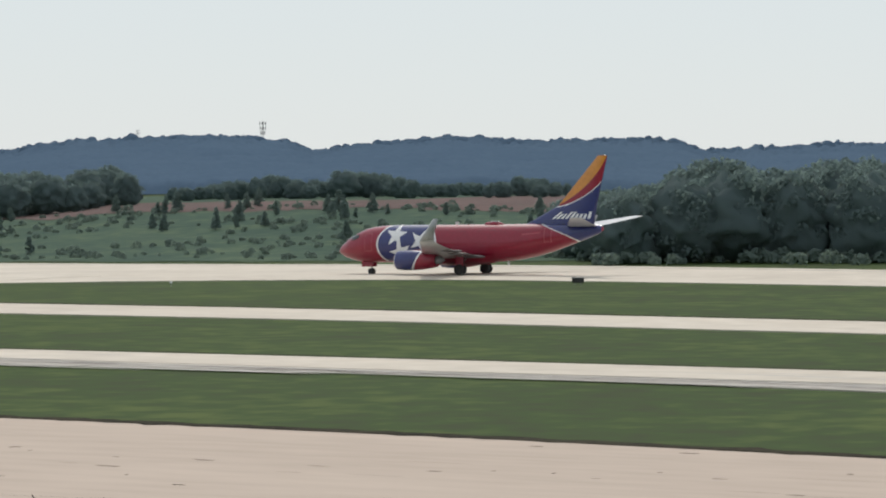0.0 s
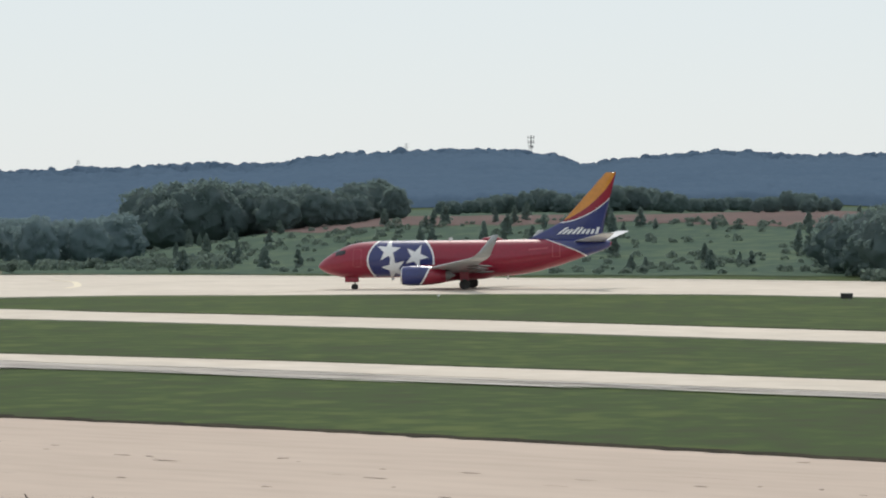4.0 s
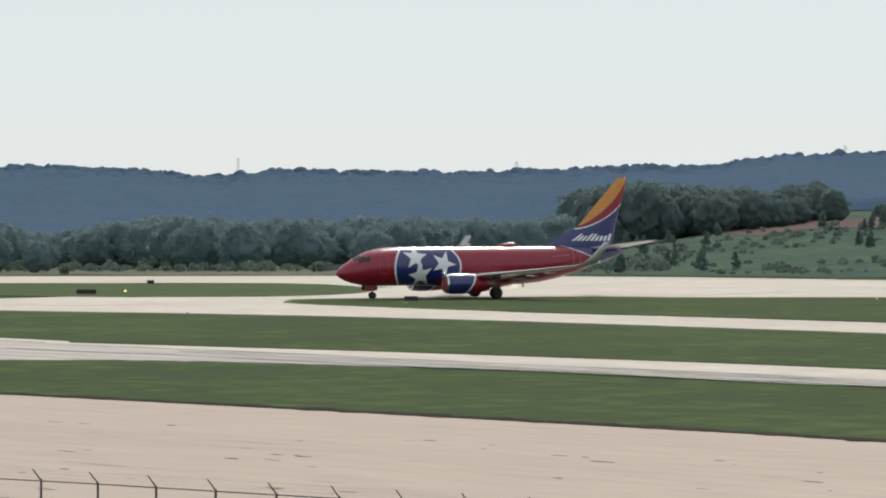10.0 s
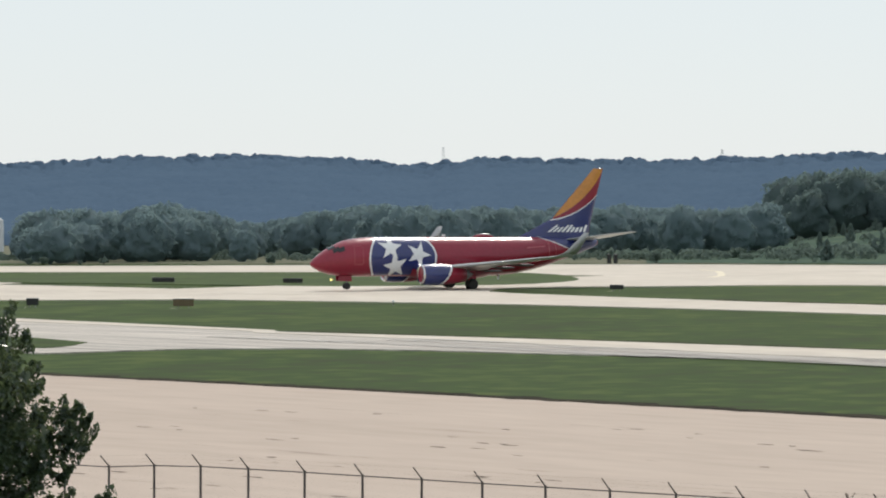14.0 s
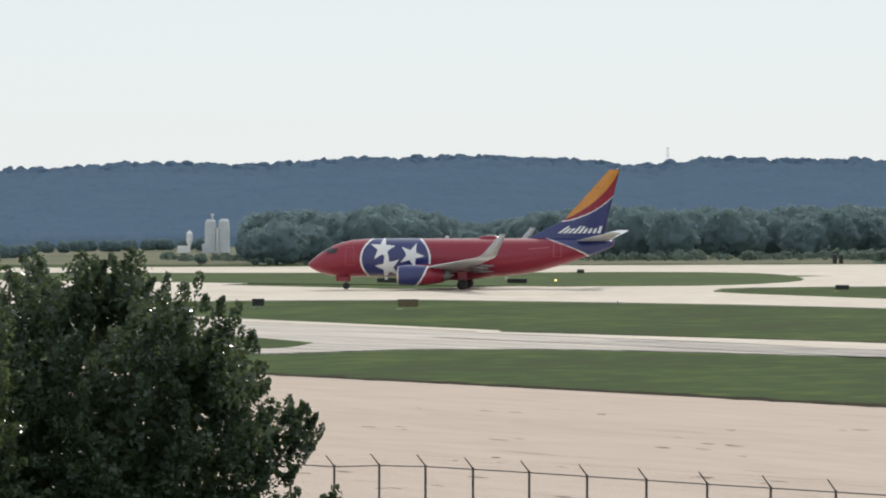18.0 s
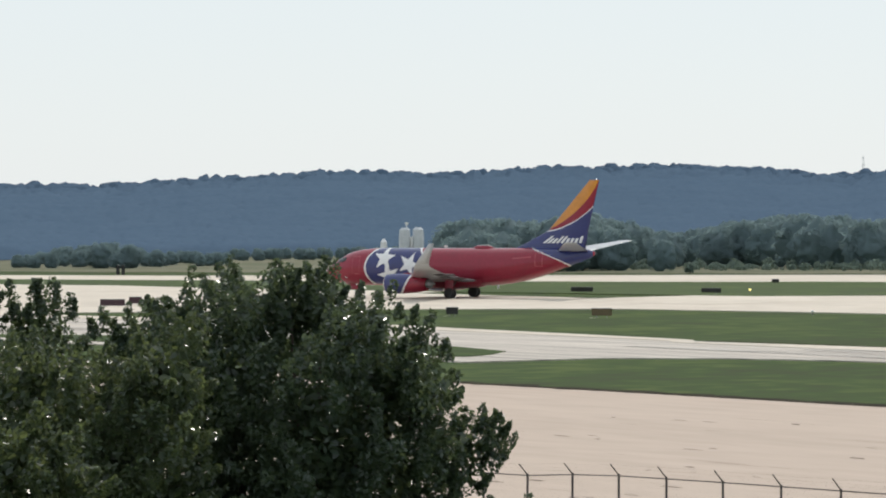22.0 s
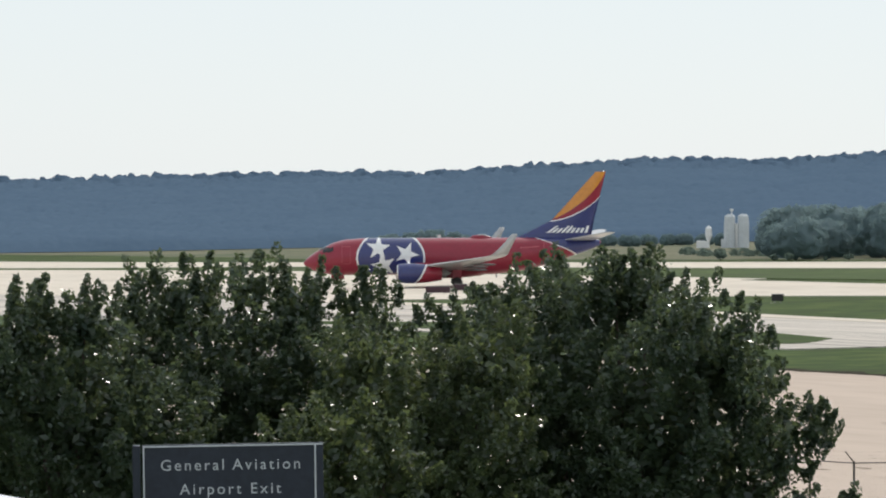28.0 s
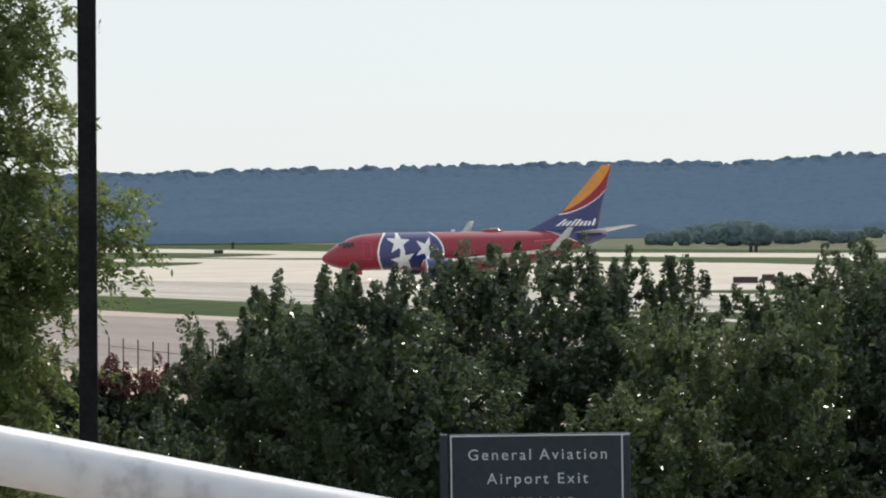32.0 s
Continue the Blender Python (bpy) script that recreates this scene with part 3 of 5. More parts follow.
# The same trees in two haze tints: four nearer, four farther.
WOOD = [wood_tree(40 + k, 10, 9 + k % 4, WOODS if k < 4 else HAZYWOODS, "broad-leaved tree at the airfield's edge, tinted with haze" if k < 4 else "tree in the belt beyond the meadow, painted pale with haze") for k in range(8)]
used = [False] * 8


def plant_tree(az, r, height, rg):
    # West of -38.1 degrees the trees take the hazier colour.
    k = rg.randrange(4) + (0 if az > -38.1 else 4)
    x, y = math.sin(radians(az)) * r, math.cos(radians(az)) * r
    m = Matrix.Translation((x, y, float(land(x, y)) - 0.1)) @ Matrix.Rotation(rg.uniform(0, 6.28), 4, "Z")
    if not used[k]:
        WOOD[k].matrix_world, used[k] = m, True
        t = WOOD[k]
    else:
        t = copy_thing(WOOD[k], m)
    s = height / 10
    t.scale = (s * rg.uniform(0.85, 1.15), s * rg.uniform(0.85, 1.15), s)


TOPS = (
    (-27.0, -21.5, 438, 505, curve((-27, -0.6), (-26.6, -0.5), (-25.9, -0.36), (-24.8, -0.04), (-24.2, -0.12), (-23.5, -0.24), (-23.2, -0.04), (-22, -0.05), (-21, -0.1)), 60),
    (-33.2, -27.0, 735, 810, curve((-33.4, -0.58), (-32.4, -0.28), (-31.7, -0.2), (-30.8, -0.27), (-30.6, -0.1), (-29.9, -0.15), (-29.2, -0.32), (-28.4, -0.37), (-27.8, -0.2), (-27, -0.3)), 55),
    (-38.0, -33.8, 690, 760, curve((-38, -0.5), (-37.7, -0.2), (-36.7, -0.11), (-35.3, -0.16), (-34.9, -0.21), (-34.1, -0.05), (-33.8, -0.2)), 34),
    (-49.55, -38.0, 610, 720, curve((-51, -1.1), (-50.3, -0.95), (-49.4, -0.78), (-48.6, -0.78), (-47.5, -0.68), (-46.1, -0.9), (-44.8, -0.71), (-43, -0.68), (-41.8, -0.69), (-39, -0.68), (-38, -0.62)), 95),
    (-56.3, -53.0, 760, 840, curve((-56.3, -1.4), (-55.7, -1.2), (-54.9, -1.11), (-54.1, -1.21), (-53, -1.3)), 30),
    (-53.0, -50.4, 860, 900, curve((-53, -1.25), (-52, -1.22), (-50.4, -1.15)), 18),
)
rg = random.Random(8)
for a0, a1, r0, r1, top, n in TOPS:
    for k in range(n):
        az = a0 + (a1 - a0) * (k + rg.random()) / n
        r = rg.uniform(r0, r1)
        x, y = math.sin(radians(az)) * r, math.cos(radians(az)) * r
        want = EYE[2] + math.tan(radians(top(az))) * r - float(land(x, y))
        plant_tree(az, r, max(3.0, want * (rg.uniform(0.98, 1.12) if k % 2 else rg.uniform(0.72, 0.98))), rg)

# Shrubs and young pines on the bank and undergrowth at the wood's foot
spots = []
for k in range(1100):
    az = g.uniform(-38, -26.3)
    y = g.uniform(412, 540)
    x = math.tan(radians(az)) * y
    clump = noise.noise((x * 0.03, y * 0.05, 0)) + 0.4 * noise.noise((x * 0.11, y * 0.11, 4))
    if clump < g.uniform(-0.2, 0.35):
        continue
    rad = g.uniform(0.3, 0.9)
    spots.append((x, y, float(land(x, y)) + rad * 0.3, rad, rad * g.uniform(0.6, 1.2)))
for k in range(900):
    az = g.uniform(-51, -20)
    if -36.5 < az < -26.8:
        continue
    r = g.uniform(425, 470) if az > -27 else 428 / math.cos(radians(az)) + g.uniform(0, 45)
    x, y = math.sin(radians(az)) * r, math.cos(radians(az)) * r
    rad = g.uniform(0.45, 1.3) if az > -27 else g.uniform(0.35, 1.2)
    spots.append((x, y, float(land(x, y)) + rad * 0.5, rad, rad * g.uniform(0.6, 1.1)))
tagged(part("bank_shrubs", canopy("bank_shrubs", spots, SHRUB, 9, 70, 0.18, 0.35), SHRUB), "low haze-tinted shrubs and young pines on the grassy bank", "shrubs", kind="stuff")



def young_pine(seed):
    """A young pine: thin stem and rings of drooping needle clumps, narrower upward."""
    rq = random.Random(seed)
    t = thing("young_pine", "young pine on the grassy bank, paled by painted haze", "tree", group="young pines on the bank")
    part("trunk", rod(bmesh.new(), (0, 0, -0.2), (0, 0, 2.7), 0.05, 0.015, 6), BARK, t)
    sp = []
    for k in range(44):
        q = (k + rq.random()) / 44
        a, lim = rq.uniform(0, 6.28), (0.55 * (1 - q) ** 0.6 * min(1.0, 0.6 + 2 * q) + 0.04) * rq.uniform(0.6, 1.0)
        sp.append((math.cos(a) * lim, math.sin(a) * lim, 0.25 + 2.6 * q, 0.3 * (1.15 - 0.7 * q), 0.26))
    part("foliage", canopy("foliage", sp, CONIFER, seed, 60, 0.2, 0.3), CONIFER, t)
    return t


PINES = [young_pine(500 + k) for k in range(4)]
rg = random.Random(77)
placed = 0
while placed < 58:
    az, y = rg.uniform(-37.5, -26.6), 415 + 125 * rg.random() ** 0.7
    x = math.tan(radians(az)) * y
    if noise.noise((x * 0.028, y * 0.04, 7)) < rg.uniform(-0.25, 0.3):
        continue
    m = Matrix.Translation((x, y, float(land(x, y)))) @ Matrix.Rotation(rg.uniform(0, 6.28), 4, "Z")
    k = rg.randrange(4)
    if placed < 4:
        t = PINES[placed]
        t.matrix_world = m
    else:
        t = copy_thing(PINES[k], m)
    u, w = rg.uniform(0.45, 1.2), rg.uniform(1.0, 1.6)
    t.scale = (u * w, u * w, u)
    placed += 1


# ---- the airliner ----
GEAR = 16.6  # from the nose to the main wheels
RINGS = ((0.0, 2.6, 0.03, 0.03), (0.12, 2.61, 0.25, 0.23), (0.4, 2.64, 0.52, 0.48), (1.0, 2.72, 0.93, 0.88), (1.7, 2.84, 1.25, 1.22), (2.2, 2.9, 1.4, 1.4), (2.9, 3.02, 1.58, 1.66), (3.6, 3.13, 1.72, 1.81), (4.6, 3.22, 1.83, 1.93), (6.0, 3.29, 1.88, 1.99), (7.5, 3.32, 1.88, 2.0), (9.0, 3.32, 1.88, 2.0), (12.0, 3.32, 1.88, 2.0), (15.0, 3.32, 1.88, 2.0), (18.0, 3.32, 1.88, 2.0), (20.5, 3.33, 1.88, 1.99), (22.5, 3.43, 1.85, 1.9), (24.5, 3.62, 1.75, 1.72), (26.5, 3.9, 1.52, 1.46), (28.5, 4.22, 1.18, 1.12), (30.3, 4.5, 0.78, 0.78), (31.6, 4.68, 0.45, 0.48), (32.2, 4.76, 0.18, 0.2))
RA = np.array([q[0] for q in RINGS])


def hull(a, phi, out=0.0):
    """A point of the fuselage: a metres aft of the nose, phi round from the crown towards port."""
    zc, ry, rz = (float(np.interp(a, RA, [q[k] for q in RINGS])) for k in (1, 2, 3))
    return Vector((GEAR - a, (ry + out) * math.sin(phi), zc + (rz + out) * math.cos(phi)))


def hull_patch(bm, inside, a0, a1, p0, p1, na, npz, out):
    """The part of the hull's skin for which inside(a, height) holds, as a raised skin."""
    v = {}
    da, dp = (a1 - a0) / na, (p1 - p0) / npz
    for i in range(na):
        for j in range(npz):
            pm = hull(a0 + (i + 0.5) * da, p0 + (j + 0.5) * dp)
            if inside(a0 + (i + 0.5) * da, pm.z):
                f = []
                for di, dj in ((0, 0), (1, 0), (1, 1), (0, 1)):
                    key = (i + di, j + dj)
                    if key not in v:
                        v[key] = bm.verts.new(hull(a0 + key[0] * da, p0 + key[1] * dp, out))
                    f.append(v[key])
                bm.faces.new(f)
    return bm


def star_inside(ca, cz, r, turn):
    pts = []
    for k in range(10):
        q = r if k % 2 == 0 else r * 0.40
        an = radians(turn) + math.pi * k / 5
        pts.append((ca + q * math.sin(an), cz + q * math.cos(an)))

    def test(a, z):
        c = False
        for (x0, y0), (x1, y1) in zip(pts, pts[1:] + pts[:1]):
            if (y0 > z) != (y1 > z) and a < (x1 - x0) * (z - y0) / (y1 - y0) + x0:
                c = not c
        return c
    return test


FIN_Z = (5.1, 5.75, 7.2, 12.45)
FIN_LE = (22.6, 24.0, 26.9, 31.7)
FIN_TE = (31.15, 31.25, 31.5, 32.8)


def fin_point(u, h, side):
    """u: 0 at the leading edge, 1 at the trailing edge; h: 0 at the root, 1 at the tip."""
    z = 5.1 + h * 7.35
    a0, a1 = np.interp(z, FIN_Z, FIN_LE), np.interp(z, FIN_Z, FIN_TE)
    th = 0.34 * (1 - 0.6 * h) * (4 * u * (1 - u)) ** 0.7
    return Vector((GEAR - (a0 + (a1 - a0) * u), side * (th + 0.012), z))


def wing_section(bm, a, chord, y, z, thick, n=10):
    """A closed aerofoil ring: leading edge a metres aft of the nose."""
    ring = []
    for k in range(2 * n):
        u = 0.5 - 0.5 * math.cos(math.pi * (k / n if k <= n else 2 - k / n))
        t = thick * 5 * (0.2969 * math.sqrt(u) - 0.126 * u - 0.3516 * u * u + 0.2843 * u ** 3 - 0.1015 * u ** 4)
        ring.append((a + chord * u, (1.05 * t if k <= n else -0.55 * t) * chord))
    return [bm.verts.new((GEAR - p, y, z + q)) for p, q in ring]


def skin(bm, rings):
    for p, q in zip(rings, rings[1:]):
        for k in range(len(p)):
            bm.faces.new((p[k], p[(k + 1) % len(p)], q[(k + 1) % len(p)], q[k]))
    bm.faces.new(rings[0]), bm.faces.new(rings[-1])
    return bm


def wheel(parent, a, y, r, w):
    bm = bmesh.new()
    lathe(bm, ((-w / 2, r * 0.55), (-w / 2, r * 0.86), (-w * 0.36, r * 0.97), (0, r), (w * 0.36, r * 0.97), (w / 2, r * 0.86), (w / 2, r * 0.55)), 28)
    bmesh.ops.rotate(bm, verts=bm.verts, cent=(0, 0, 0), matrix=Matrix.Rotation(math.pi / 2, 3, "Z"))
    bmesh.ops.translate(bm, verts=bm.verts, vec=(GEAR - a, y, r))
    wh = part("wheel", bm, RUBBER, parent, "black rubber tyre", True)
    bm = bmesh.new()
    lathe(bm, ((-w * 0.42, r * 0.1), (-w * 0.5, r * 0.3), (-w * 0.46, r * 0.54), (w * 0.46, r * 0.54), (w * 0.5, r * 0.3), (w * 0.42, r * 0.1)), 20)
    bmesh.ops.rotate(bm, verts=bm.verts, cent=(0, 0, 0), matrix=Matrix.Rotation(math.pi / 2, 3, "Z"))
    bmesh.ops.translate(bm, verts=bm.verts, vec=(GEAR - a, y, r))
    part("rim", bm, STEEL, wh, "grey metal rim", True)


NACELLE = tuple((GEAR - a, r) for a, r in ((10.15, 0.78), (10.05, 0.86), (10.2, 0.98), (11.0, 1.06), (12.2, 1.06), (13.3, 0.98), (14.2, 0.86), (14.9, 0.72), (14.9, 0.6)))


def nacelle_patch(inside, side, out):
    """Paint on the nacelle where inside(a, height) holds."""
    bm, v = bmesh.new(), {}
    na, nk = 60, 72

    def spot(i, k):
        a, q = 10.22 + (13.9 - 10.22) * i / na, 2 * math.pi * k / nk
        r = float(np.interp(a, (10.2, 11.0, 12.2, 13.3, 14.2), (0.98, 1.06, 1.06, 0.98, 0.86))) + out
        return Vector((GEAR - a, side * 4.83 + r * math.sin(q), 1.62 + r * math.cos(q)))
    for i in range(na):
        for k in range(nk):
            c = (spot(i, k) + spot(i + 1, k + 1)) / 2
            if inside(GEAR - c.x, c.z):
                f = []
                for key in ((i, k), (i + 1, k), (i + 1, (k + 1) % nk), (i, (k + 1) % nk)):
                    if key not in v:
                        v[key] = bm.verts.new(spot(*key))
                    f.append(v[key])
                bm.faces.new(f)
    return bm


def airliner():
    t = thing("airliner", "red twin-jet airliner with blue three-star roundel and golden fin", "airplane")
    bm = bmesh.new()
    dense = np.unique(np.concatenate([RA, np.arange(0.5, 32, 0.5)]))
    rings = [[bm.verts.new(hull(a, 2 * math.pi * k / 48)) for k in range(48)] for a in dense]
    for p, q in zip(rings, rings[1:]):
        for k in range(48):
            bm.faces.new((p[k], p[(k + 1) % 48], q[(k + 1) % 48], q[k]))
    bm.faces.new(rings[0]), bm.faces.new(rings[-1])
    body = part("fuselage", bm, RED, t, "glossy red fuselage skin", True)

    def stripe(z):
        return 29.6 - 4.3 * max(0.0, min(1.0, (z - 3.5) / 1.8)) ** 1.3
    bm = hull_patch(bmesh.new(), lambda a, z: a > stripe(z), 25, 32.1, 0, 2 * math.pi, 90, 72, 0.012)
    part("tail_cone", bm, BLUE, body, "dark blue tail section", True)
    bm = hull_patch(bmesh.new(), lambda a, z: stripe(z) - 0.22 < a <= stripe(z), 24.8, 30, 0, 2 * math.pi, 90, 96, 0.016)
    part("tail_stripe", bm, WHITE, body, "thin white curved stripe", True)
    CA, CZ = 9.44, 3.2
    for side in (1, -1):
        lo, hi = (0.02, 2.75) if side == 1 else (-2.75, -0.02)

        def r2(a, z):
            return math.hypot((a - CA) / 3.72, (z - CZ) / 3.0)
        part("roundel", hull_patch(bmesh.new(), lambda a, z: r2(a, z) < 0.95, 5.4, 13.4, lo, hi, 96, 72, 0.012), BLUE, body, "deep blue roundel", True)
        for a0, a1 in ((5.4, CA), (CA, 13.4)):
            part("roundel_ring", hull_patch(bmesh.new(), lambda a, z: 0.95 <= r2(a, z) < 1.0, a0, a1, lo, hi, 80, 120, 0.014), WHITE, body, "white ring of the roundel", True)
        for ca, cz, rr, tn in ((8.1, 4.25, 1.36, 4), (8.65, 2.4, 1.4, -14), (11.15, 3.6, 1.36, 22)):
            part("star", hull_patch(bmesh.new(), star_inside(ca, cz, rr, tn), ca - 1.7, ca + 1.7, lo, hi, 64, 150, 0.02), WHITE, body, "white painted star", True)
        # cockpit panes
        for a0, a1, p0, p1 in ((1.75, 2.45, 0.06, 0.5), (2.1, 2.75, 0.55, 0.95), (2.6, 3.25, 0.72, 1.05)):
            q0, q1 = (p0, p1) if side == 1 else (-p1, -p0)
            part("cockpit_pane", hull_patch(bmesh.new(), lambda a, z: True, a0, a1, q0, q1, 5, 5, 0.02), DARKGLASS, body, "dark cockpit window pane")
        # doors as thin raised outlines
        for a0, w in ((4.2, 0.86), (26.0, 0.76)):
            zc = 3.5 if a0 < 10 else 4.15

            def rim(a, z, a0=a0, w=w, zc=zc):
                return max(abs(a - a0 - w / 2) / (w / 2 + 0.05), abs(z - zc) / (0.95 if a0 < 10 else 0.75)) < 1 and not max(abs(a - a0 - w / 2) / (w / 2), abs(z - zc) / (0.9 if a0 < 10 else 0.7)) < 1
            part("door", hull_patch(bmesh.new(), rim, a0 - 0.1, a0 + w + 0.1, lo, hi, 34, 150, 0.012), DOORLINE, body, "thin door seam")
        q0, q1 = (1.12, 1.2) if side == 1 else (-1.2, -1.12)
        part("registration_bar", hull_patch(bmesh.new(), lambda a, z: True, 23.4, 25.5, q0, q1, 8, 3, 0.012), DOORLINE, body, "faint pale bar on the aft fuselage")
    # fin
    bm = bmesh.new()
    for side in (1, -1):
        rows = []
        for i in range(25):
            rows.append([bm.verts.new(fin_point(j / 16, i / 24, side) - Vector((0, side * 0.012, 0))) for j in range(17)])
        for p, q in zip(rows, rows[1:]):
            for j in range(16):
                bm.faces.new((p[j], p[j + 1], q[j + 1], q[j]))
    bmesh.ops.remove_doubles(bm, verts=bm.verts, dist=0.003)
    fin = part("fin", bm, BLUE, t, "dark blue tail fin", True)

    def blue_red(u):
        return 0.27 + 0.36 * u ** 1.7

    def red_gold(u):
        return min(1.0, 0.30 + 0.73 * u ** 1.35)
    for side in (1, -1):
        for nm, lo, hi, mt, lb in (("red_band", lambda u: blue_red(u) + 0.012, red_gold, RED, "red sweeping band"), ("gold_band", lambda u: min(1, red_gold(u) + 0.004), lambda u: 1.0, YELLOW, "golden yellow band"), ("fin_stripe", lambda u: blue_red(u) - 0.008, lambda u: blue_red(u) + 0.012, WHITE, "thin white stripe")):
            bm = bmesh.new()
            rows = []
            for i in range(31):
                u = 0.012 + 0.976 * i / 30
                a, b = lo(u), max(lo(u), hi(u))
                rows.append([bm.verts.new(fin_point(u, a + (b - a) * j / 6, side)) for j in range(7)])
            for p, q in zip(rows, rows[1:]):
                for j in range(6):
                    bm.faces.new((p[j], q[j], q[j + 1], p[j + 1]))
            part(nm, bm, mt, fin, lb, True)
        # the airline's word drawn as plain bars
        for k in range(9):
            u0 = 0.30 + k * 0.073
            bm = bmesh.new()
            h0, h1 = 0.1, (0.2 if k in (0, 3, 4, 8) else 0.17)
            bm.faces.new([bm.verts.new(fin_point(u, h, side) + Vector((0, side * 0.012, 0))) for u, h in ((u0, h0), (u0 + 0.046, h0), (u0 + 0.046, h1), (u0, h1))])
            part("mark_bar", bm, WHITE, fin, "white bar of the airline's mark")
    # wings
    for side in (1, -1):
        bm = bmesh.new()
        rings = []
        for y, a, c, z, th in ((1.2, 11.0, 7.9, 1.95, 0.13), (1.9, 11.4, 7.4, 2.0, 0.13), (4.0, 12.55, 5.75, 2.25, 0.12), (6.0, 13.65, 4.65, 2.5, 0.115), (11.0, 16.4, 3.1, 3.05, 0.11), (16.6, 19.5, 1.75, 3.72, 0.1), (17.15, 19.9, 1.6, 3.95, 0.1)):
            rings.append(wing_section(bm, a, c, side * y, z, th))
        wing = part("wing", skin(bm, rings), WINGGREY, t, "pale grey swept wing", True)
        bm = bmesh.new()
        rings = []
        for y, a, c, z in ((17.15, 19.9, 1.6, 3.95), (17.5, 20.4, 1.3, 4.4), (17.7, 21.05, 1.0, 5.1), (17.95, 21.9, 0.6, 6.1)):
            rings.append([bm.verts.new((GEAR - a - c * u, side * (y + q), z)) for u, q in ((0, 0), (0.3, 0.06), (1, 0), (0.3, -0.06))])
        part("winglet", skin(bm, rings), WINGGREY, wing, "upright blended winglet", True)
        for y in (3.3, 6.6, 9.4):
            a = float(np.interp(y, (1.9, 6, 17), (18.8, 18.3, 21.5)))
            bm = lathe(bmesh.new(), ((-0.4, 0.02), (0.0, 0.11), (0.8, 0.15), (1.6, 0.12), (2.3, 0.02)), 10)
            bmesh.ops.translate(bm, verts=bm.verts, vec=(GEAR - a - 0.9, side * y, float(np.interp(y, (1.9, 17), (1.75, 3.6)))))
            part("flap_fairing", bm, FAIRING, wing, "dull dark grey flap fairing with painted underwing shade", True)
        # engine
        eng = part("nacelle", lathe(bmesh.new(), NACELLE, 40, "X", (0, side * 4.83, 1.62)), RED, t, "red engine nacelle with a blue nose", True)

        def edge(z):
            return 11.5 + 1.65 * math.sqrt(max(0.0, min(1.0, (z - 0.45) / 2.1)))
        part("nacelle_nose", nacelle_patch(lambda a, z: a < edge(z), side, 0.012), BLUE, eng, "deep blue nacelle front", True)
        part("nacelle_stripe", nacelle_patch(lambda a, z: edge(z) <= a < edge(z) + 0.2, side, 0.016), WHITE, eng, "white curved nacelle stripe", True)
        part("exhaust", lathe(bmesh.new(), ((GEAR - 14.5, 0.52), (GEAR - 15.4, 0.42), (GEAR - 15.4, 0.3), (GEAR - 15.9, 0.05)), 20, "X", (0, side * 4.83, 1.62)), STEEL, eng, "dull metal exhaust cone", True)
        part("inlet_lip", lathe(bmesh.new(), ((GEAR - 10.18, 0.76), (GEAR - 10.02, 0.86), (GEAR - 10.2, 0.985), (GEAR - 10.24, 0.97)), 32, "X", (0, side * 4.83, 1.62)), SILVER, eng, "polished inlet lip", True)
        part("fan", lathe(bmesh.new(), ((GEAR - 10.6, 0.8), (GEAR - 10.55, 0.25), (GEAR - 10.3, 0.03)), 24, "X", (0, side * 4.83, 1.62)), STEEL, eng, "dark engine fan", True)
        bm = bmesh.new()
        rings = [[bm.verts.new((GEAR - a, side * 4.83 + s * w, z)) for a, s, w in ((12.0, 0, 0), (13.0, 1, 0.16), (16.2, 0, 0.02), (13.0, -1, 0.16))] for z in (2.3, 2.75)]
        part("pylon", skin(bm, rings), RED, eng, "red engine pylon")
        # tailplane
        bm = bmesh.new()
        part("tailplane", skin(bm, [wing_section(bm, a, c, side * y, z, 0.09) for y, a, c, z in ((0.3, 28.0, 3.6, 5.0), (0.9, 28.4, 3.35, 5.1), (6.9, 31.9, 1.4, 5.95), (7.15, 32.2, 1.15, 6.0))]), WINGGREY, t, "pale grey tailplane", True)
        # main gear
        bm = rod(bmesh.new(), (0, side * 2.86, 0.56), (0.1, side * 2.6, 2.1), 0.11, 0.13, 12)
        rod(bm, (0.05, side * 2.7, 1.1), (-0.1, side * 1.3, 1.9), 0.06)
        leg = part("main_gear_leg", bm, STEEL, t, "grey main landing gear leg")
        part("gear_door", box(bmesh.new(), -0.45, 0.5, side * 3.0 - 0.03, side * 3.0 + 0.03, 0.95, 1.95, 0.01), RED, leg, "red gear door")
        for off in (-0.32, 0.32):
            wheel(leg, GEAR, side * 2.86 + off, 0.565, 0.38)
        bm = lathe(bmesh.new(), ((-0.1, 0.02), (0.0, 0.09), (0.1, 0.02)), 12)
        bmesh.ops.translate(bm, verts=bm.verts, vec=(GEAR - 11.3, side * 1.98, 2.42))
        part("landing_light", bm, GLOWWHITE if side == 1 else WHITE, wing, "lit wing-root landing light", True)
    # nose gear
    leg = part("nose_gear_leg", rod(rod(bmesh.new(), (12.6, 0, 0.35), (12.5, 0, 1.6), 0.08, 0.1, 12), (12.55, 0, 0.9), (13.4, 0, 1.5), 0.05), STEEL, t, "grey nose gear leg")
    for off in (-0.21, 0.21):
        wheel(leg, 4.0, off, 0.345, 0.2)
    for s in (1, -1):
        part("nose_gear_door", box(bmesh.new(), 12.2, 13.6, s * 0.42 - 0.02, s * 0.42 + 0.02, 0.85, 1.5, 0.01), RED, leg, "red nose gear door")
